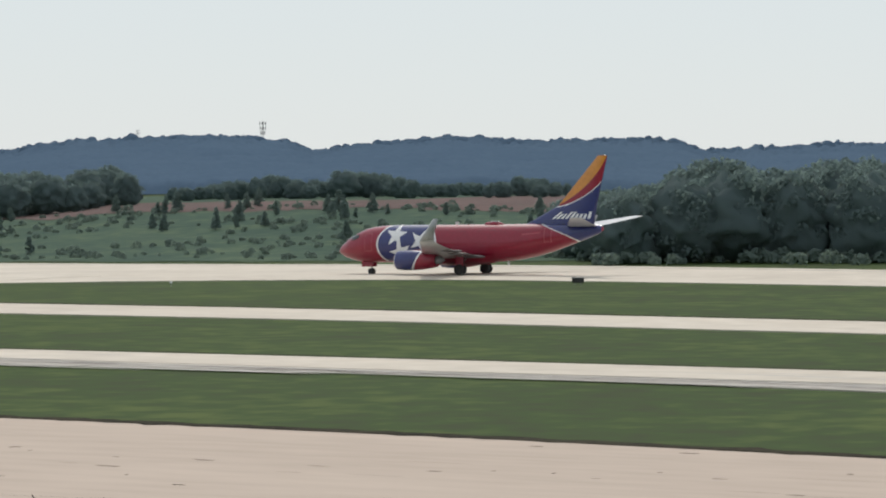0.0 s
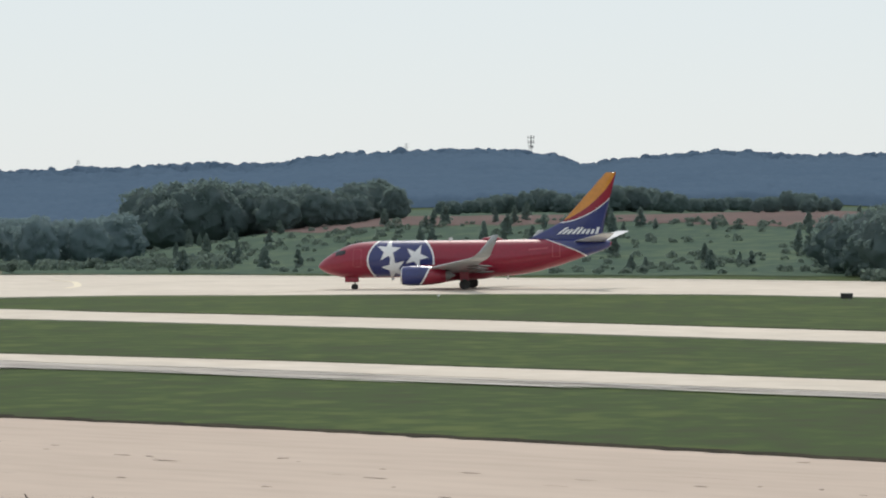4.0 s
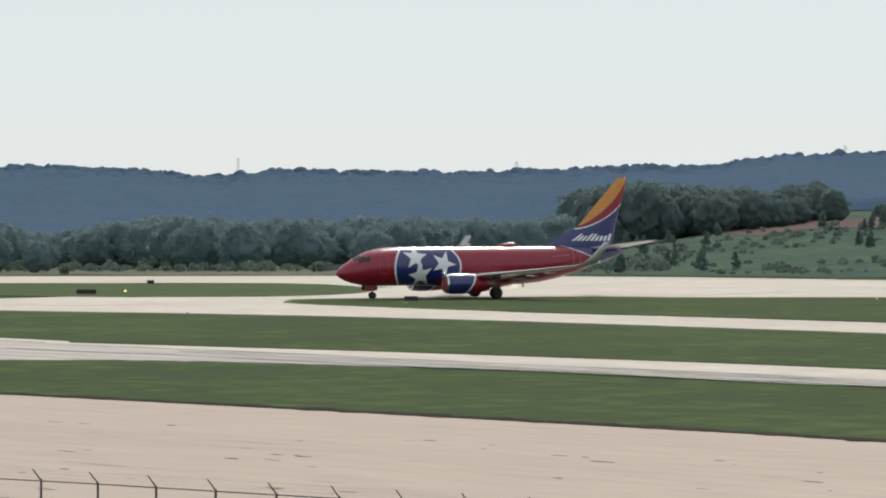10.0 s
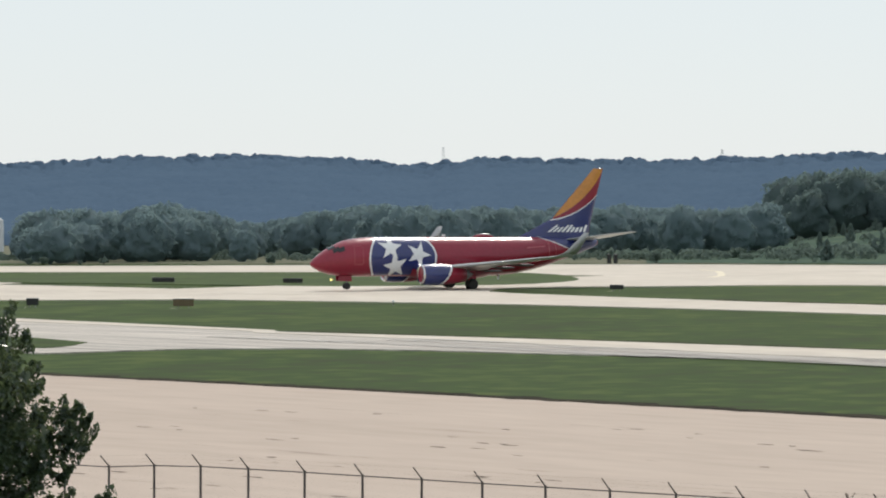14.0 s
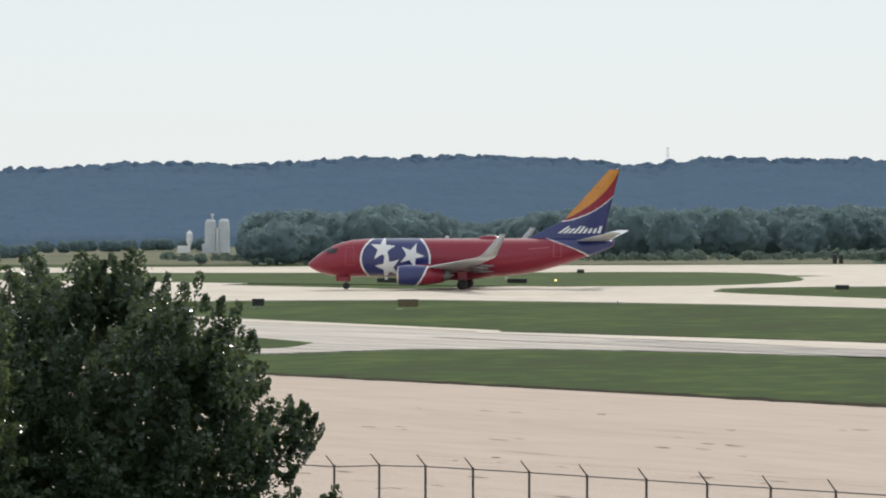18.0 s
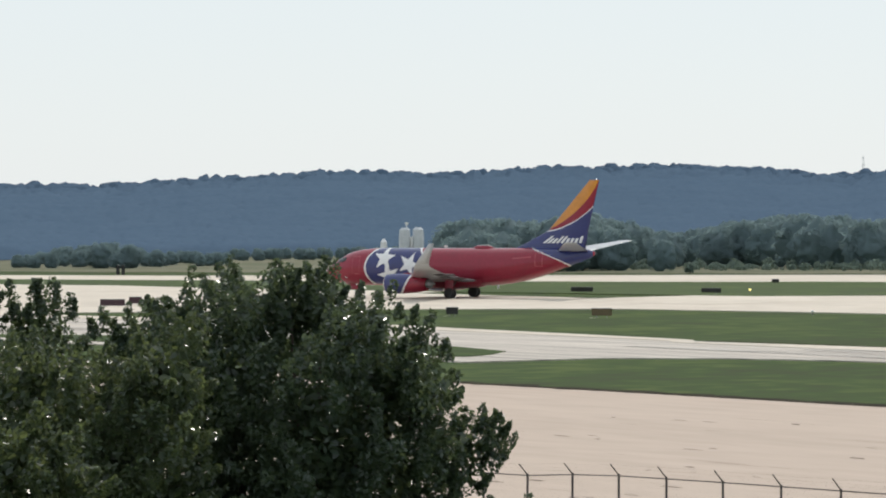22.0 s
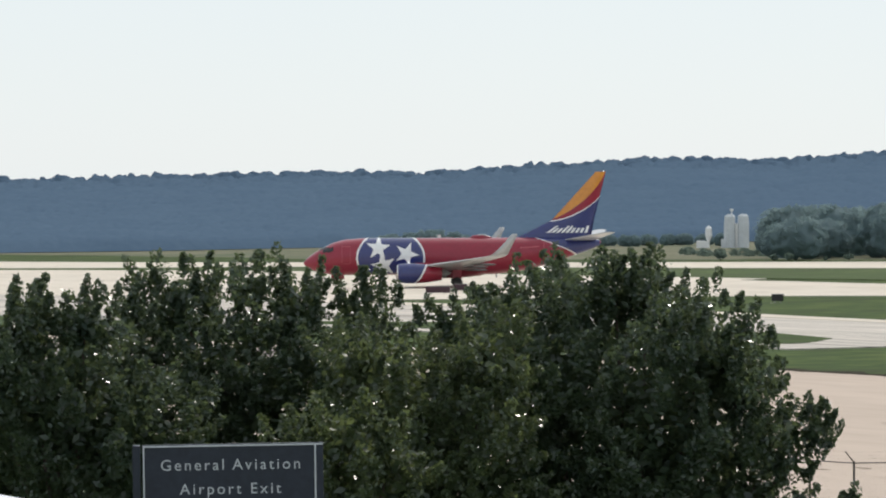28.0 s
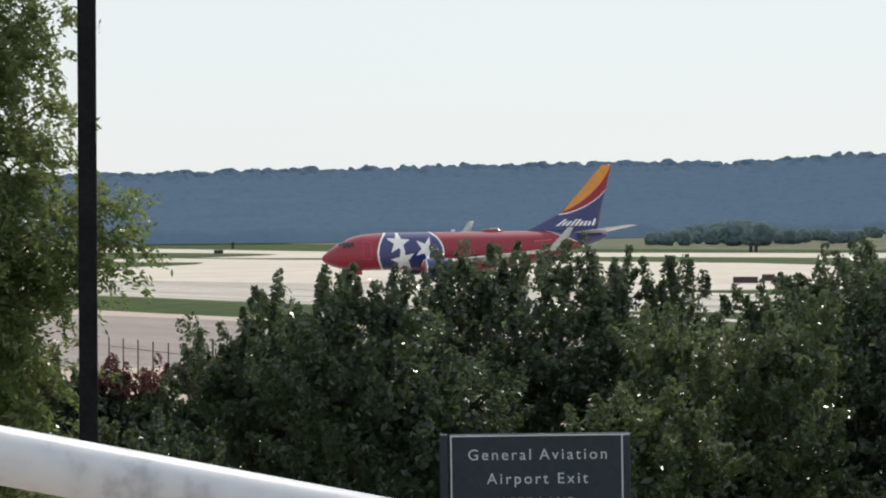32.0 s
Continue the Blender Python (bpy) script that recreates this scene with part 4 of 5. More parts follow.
    bm = hull_patch(bmesh.new(), lambda a, z: True, 10.6, 19.6, 2.2, 4.08, 30, 16, 0.0)
    for q in bm.verts:
        a = GEAR - q.co.x
        q.co.z -= 0.38 * math.sin(math.pi * max(0, min(1, (a - 10.6) / 9.0))) ** 0.6
        q.co.y *= 1.12
    part("belly_fairing", bm, RED, t, "red belly fairing", True)
    # crown radome, aerials and lamps
    bm = lathe(bmesh.new(), ((-1.3, 0.03), (-0.8, 0.3), (0, 0.42), (0.8, 0.36), (1.3, 0.03)), 20)
    for q in bm.verts:
        q.co.z = q.co.z * 0.8 + 5.3
        q.co.x += GEAR - 19.2
    part("radome", bm, RED, t, "low red aerial dome on the crown", True)
    part("radome_cap", box(bmesh.new(), GEAR - 19.8, GEAR - 18.9, -0.22, 0.22, 5.55, 5.68, 0.05), WINGGREY, t, "pale dome cap")
    part("aerial_blade", box(bmesh.new(), GEAR - 14.9, GEAR - 14.5, -0.02, 0.02, 5.25, 5.6), WHITE, t)
    part("belly_aerial", box(bmesh.new(), GEAR - 8.4, GEAR - 8.1, -0.02, 0.02, 1.0, 1.4), WHITE, t)
    part("drain_mast", box(bmesh.new(), GEAR - 21.0, GEAR - 20.8, -0.02, 0.02, 1.0, 1.45), WHITE, t)
    bm = lathe(bmesh.new(), ((-0.03, 0.008), (0, 0.022), (0.03, 0.008)), 10)
    bmesh.ops.translate(bm, verts=bm.verts, vec=(GEAR - 32.5, 0, 12.5))
    part("fin_lamp", bm, GLOWWHITE, fin, "lit white fin-top lamp", True)
    return t


def ground_pose(x, y, heading, pitch):
    """The airliner's pose on the field: main wheels at (x, y), level with the ground under its wheels."""
    h = radians(heading)
    z0, z1 = float(field(x)) + 0.06, float(field(x + 12.6 * math.cos(h))) + 0.06
    return Matrix.Translation((x, y, z0)) @ Matrix.Rotation(h, 4, "Z") @ Matrix.Rotation(-0.5 * math.atan2(z1 - z0, 12.6) - radians(pitch), 4, "Y")


plane = airliner()


# ---- airfield furniture ----
def airfield_sign(x, y, w, h, turn, face=SIGNBLACK, label="low dark airfield guidance sign seen from its back"):
    z = float(field(x)) + 0.07
    t = thing("airfield_sign", label, "sign", Matrix.Translation((x, y, z)) @ Matrix.Rotation(radians(turn), 4, "Z"), "airfield signs")
    part("cabinet", box(bmesh.new(), -w / 2, w / 2, -0.12, 0.12, 0.12, 0.12 + h, 0.02), face, t)
    part("rim", box(bmesh.new(), -w / 2 - 0.03, w / 2 + 0.03, -0.14, -0.1, 0.09 + h, 0.15 + h), STEEL, t)
    n = max(2, int(w / 0.9))
    for k in range(n):
        px = -w / 2 + w * (k + 0.5) / n
        part("leg", rod(bmesh.new(), (px, 0, -0.1), (px, 0, 0.14), 0.04), STEEL, t)
    part("base", box(bmesh.new(), -w / 2 - 0.2, w / 2 + 0.2, -0.2, 0.2, -0.25, -0.075), CONCRETE, t)
    return t


for x, y, w, h, turn, face in (
        (-160.4, 316.5, 1.15, 0.5, 28, SIGNBLACK), (-235.9, 276.6, 1.35, 0.42, 35, SIGNBLACK), (-305.6, 279.8, 2.5, 0.5, 44, SIGNBLACK), (-288.5, 283.4, 2.15, 0.48, 44, SIGNBLACK),
        (-324.5, 330.0, 0.9, 0.42, 44, SIGNBLACK), (-231.2, 214.0, 1.75, 0.6, 47, SIGNRED), (-246.3, 210.0, 1.05, 0.6, 50, SIGNBLACK), (-298.5, 210.3, 2.45, 0.62, 54, SIGNMAROON),
        (-304.0, 217.0, 1.27, 0.66, 54, SIGNMAROON), (-639, 325, 1.8, 0.65, 62, SIGNBLACK), (-617, 302, 1.7, 0.55, 62, SIGNBLACK)):
    airfield_sign(x, y, w, h, turn, face, "weathered orange-brown airfield sign on the grass" if face is SIGNRED else "dark maroon airfield sign beside the taxiway" if face is SIGNMAROON else "low dark airfield guidance sign on the grass")


def edge_light(x, y, glow):
    z = float(field(x)) + 0.1
    t = thing("edge_light", "small airfield edge light on a short stem", "light", Matrix.Translation((x, y, z)), "edge lights")
    part("stem", rod(bmesh.new(), (0, 0, 0), (0, 0, 0.3), 0.03), STEEL, t)
    part("lens", lathe(bmesh.new(), ((0.28, 0.02), (0.3, 0.12), (0.42, 0.12), (0.48, 0.03)), 12, "Z"), glow, t)


for x, y, gl in ((-285.8, 286.7, GLOWAMBER), (-194.5, 297, WHITE), (-218, 226.2, WHITE)):
    edge_light(x, y, gl)
for x, y, hgt in ((-346.0, 404.0, 1.3), (-344.8, 404.0, 1.3), (-537.0, 379.5, 1.7), (-535.4, 379.5, 1.7), (-705.0, 362.0, 1.4)):
    t = thing("approach_box", "dark upright equipment box beyond the runway", "equipment", Matrix.Translation((x, y, float(land(x, y)))), "equipment beyond the runway")
    part("cabinet", box(bmesh.new(), -0.25, 0.25, -0.2, 0.2, 0.0, hgt, 0.03), SIGNBLACK, t)
    part("lid", box(bmesh.new(), -0.28, 0.28, -0.23, 0.23, hgt, hgt + 0.06), STEEL, t)


def bush(x, y, r, label="round dark bush standing alone in the meadow", n=1):
    z = float(land(x, y))
    t = thing("bush", label, "bush", Matrix.Translation((x, y, z)), "lone bushes")
    part("stem", rod(bmesh.new(), (0, 0, -0.1), (0, 0, r), 0.08, 0.04), BARK, t)
    sp = [(rng.uniform(-0.4, 0.4) * r, rng.uniform(-0.4, 0.4) * r, r * rng.uniform(0.4, 1.0), r * 0.55, r * 0.5) for k in range(6)]
    part("foliage", canopy("foliage", sp, SHRUB, int(x) % 97, 60, 0.25), SHRUB, t)


for x, y, r in ((-413.0, 401.0, 1.1), (-472.0, 390.0, 1.2), (-459.5, 391.0, 0.8), (-456.5, 391.5, 0.9), (-443.3, 393.0, 0.9), (-449.0, 393.0, 0.55), (-338.0, 405.0, 1.2)):
    bush(x, y, r)


# ---- perimeter fence ----
def low(x):
    """The fence line dips a little towards the west."""
    return float(field(x)) + float(np.interp(x, (-90, -87, -85, -82.7, -80), (-0.4, -0.33, -0.17, -0.06, 0)))


def fence():
    t = thing("perimeter_fence", "galvanised chain-link fence with slanted barbed-wire arms", "fence")
    pts = [(-44.33, 82.76), (-61.3, 80.5), (-72.0, 78.5), (-80.4, 77.2), (-110.0, 77.5), (-166.0, 82.4), (-177.0, 83.3)]
    cum = [0.0]
    for p, q in zip(pts, pts[1:]):
        cum.append(cum[-1] + math.dist(p, q))
    n = int(cum[-1] / 2.14)
    place = []
    for k in range(n + 1):
        s = k * 2.14 + 0.22
        place.append((float(np.interp(s, cum, [p[0] for p in pts])), float(np.interp(s, cum, [p[1] for p in pts]))))
    bm = rod(bmesh.new(), (0, 0, -0.3), (0, 0, 2.34), 0.037, 0.037, 10)
    me_post = bpy.data.meshes.new("post")
    bm.to_mesh(me_post), bm.free()
    me_post.materials.append(FENCESTEEL)
    bm = rod(bmesh.new(), (0, 0, 2.3), (0, -0.36, 2.66), 0.024, 0.017, 8)
    me_arm = bpy.data.meshes.new("arm")
    bm.to_mesh(me_arm), bm.free()
    me_arm.materials.append(FENCESTEEL)
    for k, (x, y) in enumerate(place):
        p = part("post", me_post, None, t)
        p.location = (x, y, low(x))
        if x > -140:
            part("barbed_arm", me_arm, None, p)
    for k, (p, q) in enumerate(zip(place, place[1:])):
        z0, z1 = low(p[0]), low(q[0])
        up = 2.28 if p[0] > -140 else 1.85
        part("top_rail", rod(bmesh.new(), (*p, z0 + up), (*q, z1 + up), 0.018, 0.018, 6), FENCESTEEL, t)
    bm = bmesh.new()
    for p, q in zip(place, place[1:]):
        z0, z1 = low(p[0]), low(q[0])
        for o, h in ((-0.12, 2.42), (-0.22, 2.52), (-0.34, 2.64)) if p[0] > -140 else ():
            rod(bm, (p[0], p[1] + o, z0 + h), (q[0], q[1] + o, z1 + h), 0.0012, 0.0012, 3)
    part("barbed_wire", bm, FENCESTEEL, t, "three strands of barbed wire")
    bm = bmesh.new()
    for p, q in zip(place, place[1:]):
        z0 = low(p[0])
        for k in range(16):
            for s in (0, 1):
                a = (k / 16, 0.0) if s == 0 else (k / 16, 2.25)
                u1 = min(1.0, k / 16 + 0.95)
                v1 = (u1 - k / 16) / 0.95 * 2.25
                b = (u1, v1 if s == 0 else 2.25 - v1)
                A = (p[0] + (q[0] - p[0]) * a[0], p[1] + (q[1] - p[1]) * a[0], z0 + a[1] + 0.02)
                B = (p[0] + (q[0] - p[0]) * b[0], p[1] + (q[1] - p[1]) * b[0], z0 + b[1] + 0.02)
                rod(bm, A, B, 0.0006, 0.0006, 3)
    part("chain_link", bm, FENCESTEEL, t, "thin wire mesh")


fence()
for x, y, w in ((-168.3, 84.2, 0.11), (-169.4, 85.8, 0.06), (-166.9, 84.0, 0.05)):
    t = thing("gate_post", "upright dark steel gate post inside the fence corner", "post", Matrix.Translation((x, y, low(x))), "gate posts")
    part("pillar", rod(bmesh.new(), (0, 0, -0.3), (0, 0, 2.35), w, w, 10), FENCESTEEL, t)
    part("cap", lathe(bmesh.new(), ((2.35, w * 1.15), (2.4, w * 0.9), (2.43, 0.01)), 10, "Z"), FENCESTEEL, t)
t = thing("meter_post", "grey utility post standing before the fence", "post", Matrix.Translation((-68.6, 76.0, 0.0)))
part("pillar", box(bmesh.new(), -0.12, 0.12, -0.1, 0.1, 0, 1.6, 0.02), STEEL, t)


# ---- trees by the terminal road ----
def leaf_cloud(name, lobes, mat, seed, per_m2, size):
    """Leaves in upswept sprays on the outside of each lobe, with dark hollows between them."""
    g2 = np.random.default_rng(seed)
    L = np.asarray(lobes, float)
    P, N = [], []

    def tufts(base, way, length, width, count):
        """Leafy shoots: each a cone of leaves round its own axis, fullest below the tip."""
        n = len(base)
        s = g2.random((n, count, 1)) ** 0.8
        off = g2.normal(size=(n, count, 3))
        off -= (off * way[:, None, :]).sum(2, keepdims=True) * way[:, None, :]
        off /= np.linalg.norm(off, axis=2, keepdims=True) + 1e-9
        wide = width[:, None, None] * (1.0 - 0.72 * s) * np.sqrt(g2.random((n, count, 1)))
        p = base[:, None, :] + way[:, None, :] * (s - 0.15) * length[:, None, None] + off * wide
        P.append(p.reshape(-1, 3)), N.append((off + way[:, None, :] * 0.5).reshape(-1, 3))

    for i, (x, y, z, r) in enumerate(L):
        m = max(5, int(12.57 * r * r * per_m2 / 150))
        d = g2.normal(size=(m, 3))
        d /= np.linalg.norm(d, axis=1, keepdims=True)
        lump = 1 + 0.13 * np.sin(d[:, 0] * 6 + i) * np.cos(d[:, 1] * 5 + i * 2) + 0.08 * np.sin(d[:, 2] * 9 + i)
        base = np.array((x, y, z)) + d * (r * lump * g2.uniform(0.55, 0.95, m))[:, None]
        keep = np.ones(m, bool)
        for k, (x2, y2, z2, r2) in enumerate(L):
            if k != i:
                keep &= np.linalg.norm(base - np.array((x2, y2, z2)), axis=1) > r2 * 0.6
        base, d = base[keep], d[keep]
        if len(base):
            way = d * 0.6 + np.array((0, 0, 0.7)) + g2.normal(size=d.shape) * 0.25
            way /= np.linalg.norm(way, axis=1, keepdims=True)
            ln = g2.uniform(0.3, 0.75, len(base)) * min(1.0, 0.45 + r * 0.5)
            tufts(base, way, ln, ln * g2.uniform(0.22, 0.4, len(base)), 150)
        m = max(4, int(9 * r * r + 4 * r))
        an, rad = g2.uniform(0, 6.28, m), r * np.sqrt(g2.random(m)) * 0.9
        top = np.stack([x + rad * np.cos(an), y + rad * np.sin(an), z + np.sqrt(np.maximum(0, r * r - rad * rad)) * 0.78], 1)
        way = np.tile((0.0, 0.0, 1.0), (m, 1)) + g2.normal(size=(m, 3)) * 0.14
        way /= np.linalg.norm(way, axis=1, keepdims=True)
        ln = g2.uniform(0.15, 0.42, m)
        tufts(top, way, ln, ln * g2.uniform(0.3, 0.55, m), 90)
    m_out = sum(len(p) for p in P)
    for x, y, z, r in L:
        m = int(1500 * r * r) if len(L) < 20 else 4
        q = g2.normal(size=(m, 3))
        q /= np.linalg.norm(q, axis=1, keepdims=True)
        P.append(np.array((x, y, z)) + q * (r * 0.66 * g2.random(m) ** 0.4)[:, None]), N.append(q)
    P, N = np.concatenate(P), np.concatenate(N)
    n = len(P)
    a = N * 0.35 + g2.normal(size=(n, 3)) * 0.8 + np.array((0, 0, 0.3))
    a /= np.linalg.norm(a, axis=1, keepdims=True)
    u = np.cross(a, g2.normal(size=(n, 3)))
    u /= np.linalg.norm(u, axis=1, keepdims=True) + 1e-9
    w = np.cross(a, u)
    s = (size * g2.uniform(0.6, 1.25, n))[:, None]
    s[m_out:] *= 2.0
    q = np.stack([P - u * s, P - w * s * 0.5 + a * s * 0.12, P + u * s, P + w * s * 0.5 + a * s * 0.12], 1)
    me = quads(name, q.reshape(-1, 3), n)
    me.materials.append(mat)
    return me


def near_tree(name, label, base, lobes, mat, seed, per_m2=760, size=0.036, category="tree", grow=0.92, sink=0.13):
    z = float(land(base[0], base[1])) - 0.05
    t = thing(name, label, category, Matrix.Translation((base[0], base[1], z)))
    rel = [(x - base[0], y - base[1], zz - z - sink, r * grow) for x, y, zz, r in lobes]
    zl = min(q[2] for q in rel)
    bm = rod(bmesh.new(), (0, 0, 0), (0, 0, max(0.6, zl * 0.7)), 0.13, 0.09, 10)
    part("trunk", bm, BARK, t, "", True)
    for x, y, zz, r in rel:
        part("limb", rod(bmesh.new(), (0, 0, max(0.4, zl * 0.55)), (x, y, zz), 0.05 if len(rel) < 20 else 0.022, 0.012 if len(rel) < 20 else 0.006, 7), BARK, t)
    part("crown", leaf_cloud("crown", rel, mat, seed, per_m2, size), mat, t)
    return t


near_tree("pear_tree", "large dark green pear tree with glossy leaves beside the road", (-33.0, 26.0), [(-33.0, 26.0, 8.7, 1.81), (-33.7, 25.1, 9.1, 1.29), (-33.4, 25.4, 10.0, 0.58), (-32.9, 26.1, 10.1, 0.48), (-33.1, 25.8, 10.1, 0.39), (-32.5, 26.6, 9.5, 0.78), (-32.2, 27.0, 9.2, 0.58), (-31.9, 27.3, 8.4, 0.55), (-31.7, 27.6, 8.6, 0.26), (-33.9, 24.8, 9.8, 0.45), (-34.3, 24.3, 9.45, 0.6), (-34.6, 24.0, 8.4, 0.9), (-33.3, 25.2, 7.1, 1.5), (-32.2, 26.9, 7.6, 0.8), (-32.0, 27.15, 7.0, 0.8), (-32.8, 26.3, 7.7, 1.68)], LEAF, 21)
near_tree("pear_tree", "paler green pear tree in front of the row", (-32.8, 23.0), [(-32.9, 22.8, 8.75, 1.0), (-33.2, 22.4, 9.3, 0.6), (-32.35, 23.45, 9.45, 0.6), (-32.6, 23.2, 8.5, 1.1), (-32.8, 23.0, 8.0, 1.23), (-33.0, 22.6, 6.9, 1.3), (-32.2, 23.8, 7.0, 1.1)], LEAFPALE, 22)
near_tree("pear_tree", "dense dark pear tree with upright shoots behind the road sign", (-37.2, 23.4), [(-37.4, 23.2, 9.1, 1.35), (-37.6, 22.8, 9.9, 0.54), (-36.9, 23.9, 9.8, 0.58), (-37.9, 22.4, 9.8, 0.41), (-36.5, 24.6, 9.8, 0.51), (-37.2, 23.5, 10.1, 0.30), (-37.4, 21.7, 9.4, 0.7), (-37.4, 21.5, 8.5, 1.0), (-35.6, 24.2, 9.2, 0.6), (-35.4, 24.0, 8.3, 1.0), (-37.0, 23.8, 8.3, 1.49)], LEAF, 23)
near_tree("pear_tree", "dark green pear tree within the roadside row", (-36.6, 20.6), [(-36.7, 20.5, 8.9, 1.23), (-36.8, 20.2, 9.7, 0.52), (-36.5, 20.8, 9.8, 0.39), (-36.98, 19.85, 9.1, 0.7), (-36.3, 21.1, 8.2, 1.29)], LEAF, 24)
near_tree("pear_tree", "pear tree that ends the roadside row", (-38.9, 20.5), [(-38.6, 21.05, 9.4, 0.36), (-38.95, 20.5, 9.4, 0.55), (-39.1, 20.2, 8.7, 0.85), (-39.25, 19.95, 8.9, 0.5), (-38.7, 21.0, 8.95, 0.56), (-38.45, 21.4, 8.3, 0.95), (-38.55, 21.2, 7.95, 0.9), (-39.2, 20.2, 7.7, 0.7), (-39.6, 19.6, 7.2, 0.7), (-38.55, 21.2, 7.35, 1.15)], LEAF, 25)
near_tree("shrub", "yellowish green shrub behind the road sign", (-31.6, 21.0), [(-31.6, 21.0, 8.7, 0.53), (-31.9, 20.6, 8.5, 0.47), (-31.4, 21.5, 8.5, 0.47), (-31.6, 21.0, 8.1, 0.70)], LEAFPALE, 26, category="shrub")
near_tree("sapling", "leafy pear sucker beside the large pear tree", (-31.45, 27.85), [(-31.45, 27.85, 7.62, 0.14), (-31.6, 27.7, 7.45, 0.18), (-31.4, 27.9, 7.3, 0.2)], LEAF, 29, 900, 0.036, "sapling")

WEEDS = ((-78.26, 77.1, 1.49, LEAFPALE), (-76.87, 77.1, 1.61, BLOSSOM), (-76.54, 77.1, 1.67, BLOSSOM), (-75.75, 77.1, 1.42, LEAFPALE), (-74.04, 77.1, 1.5, LEAFPALE), (-64.0, 78.58, 2.27, BLOSSOM), (-63.8, 78.63, 2.22, BLOSSOM), (-59.65, 79.49, 2.78, BARK))


def weed(x, y, top, mat, seed):
    """A spindly roadside weed: a bent stem with a loose head of small leaves."""
    rg2 = np.random.default_rng(seed)
    t = thing("weed", "tall spindly weed growing along the fence", "weed", Matrix.Translation((x, y, float(field(x)))), "weeds by the fence")
    bm = rod(bmesh.new(), (0, 0, -0.05), (0.05, 0, top * 0.6), 0.012, 0.008, 6)
    rod(bm, (0.05, 0, top * 0.6), (0.02, 0.02, top), 0.008, 0.003, 6)
    rod(bm, (0.04, 0, top * 0.5), (0.14, 0.02, top * 0.93), 0.006, 0.003, 6)
    part("stem", bm, BARK, t)
    n = 150
    s = rg2.random(n)
    P = np.stack([0.03 + rg2.normal(size=n) * 0.06 + 0.1 * s * (rg2.random(n) < 0.4), rg2.normal(size=n) * 0.06, top * (0.62 + 0.36 * s)], 1)
    u, w = rg2.normal(size=(n, 3)) * 0.022, rg2.normal(size=(n, 3)) * 0.022
    q = np.stack([P - u, P - w * 0.6, P + u, P + w * 0.6], 1)
    me = quads("weed_leaves", q.reshape(-1, 3), n)
    me.materials.append(mat)
    part("weed_leaves", me, mat, t)


for k, (x, y, top, mt) in enumerate(WEEDS):
    weed(x, y, top, mt, 300 + k)


def willow_oak(base):
    """A tall willow oak: trunk, long limbs and hanging twigs set with narrow leaves, sky between them."""
    g2 = np.random.default_rng(27)
    z0 = float(land(base[0], base[1])) - 0.05
    t = thing("oak_tree", "tall light green willow oak behind the lamp post", "tree", Matrix.Translation((base[0], base[1], z0)))
    part("trunk", rod(rod(bmesh.new(), (0, 0, 0), (0.05, 0.05, 4.5), 0.2, 0.15, 12), (0.05, 0.05, 4.5), (0.0, 0.1, 11.5), 0.15, 0.04, 10), BARK, t, "", True)
    ux, uy = 0.407, 0.913
    tips = []
    for k in range(34):
        u, z = g2.uniform(-0.6, 0.7), 3.4 + 6.9 * (k + g2.random()) / 34
        tips.append((0.7 + ux * u + g2.normal() * 0.3, 1.5 + uy * u, z))
    tips += [(0.7 + ux * u, 1.5 + uy * u, z - z0) for u, z in ((0.85, 10.55), (1.1, 10.65), (1.2, 11.0), (1.0, 11.05), (1.3, 10.6), (1.35, 10.75), (0.2, 12.4), (0.25, 12.9), (0.5, 12.1), (0.4, 12.7), (0.5, 13.0), (0.1, 11.7), (0.45, 11.6), (0.35, 10.35), (0.5, 11.2), (0.6, 10.7), (0.75, 10.3), (0.2, 9.6), (0.1, 9.0), (0.2, 8.4))]
    P, N, W = [], [], []
    for x, y, z in tips:
        part("limb", rod(bmesh.new(), (0, 0, max(1.2, z - 1.6)), (x, y, z), 0.035, 0.008, 7), BARK, t)
        for q in range(27):
            s = g2.random() ** 0.6
            b = np.array((x * (0.35 + 0.65 * s), y * (0.35 + 0.65 * s), max(1.2, z - 1.6) * (0.65 - 0.65 * s) + z * (0.35 + 0.65 * s))) + g2.normal(size=3) * np.array((0.22, 0.22, 0.2))
            way = np.array((g2.normal() * 0.6 + 0.3, g2.normal() * 0.6 + 0.5, g2.normal() * 0.35 - 0.35))
            way /= np.linalg.norm(way)
            n, ln = 46, g2.uniform(0.25, 0.6)
            r = g2.random((n, 1))
            p = b + way * r * ln + np.array((0, 0, -0.25)) * r * r * ln + g2.normal(size=(n, 3)) * 0.035
            P.append(p), W.append(np.tile(way, (n, 1)) + g2.normal(size=(n, 3)) * 0.7), N.append(g2.normal(size=(n, 3)))
    P, N, W = np.concatenate(P), np.concatenate(N), np.concatenate(W)
    W /= np.linalg.norm(W, axis=1, keepdims=True)
    v = np.cross(W, N)
    v /= np.linalg.norm(v, axis=1, keepdims=True) + 1e-9
    s = g2.uniform(0.032, 0.055, len(P))[:, None]
    q = np.stack([P - W * s, P - v * s * 0.36, P + W * s, P + v * s * 0.36], 1)
    me = quads("crown", q.reshape(-1, 3), len(P))
    me.materials.append(OAK)
    part("crown", me, OAK, t, "narrow light green leaves on hanging twigs")


willow_oak((-37.4, 14.5))
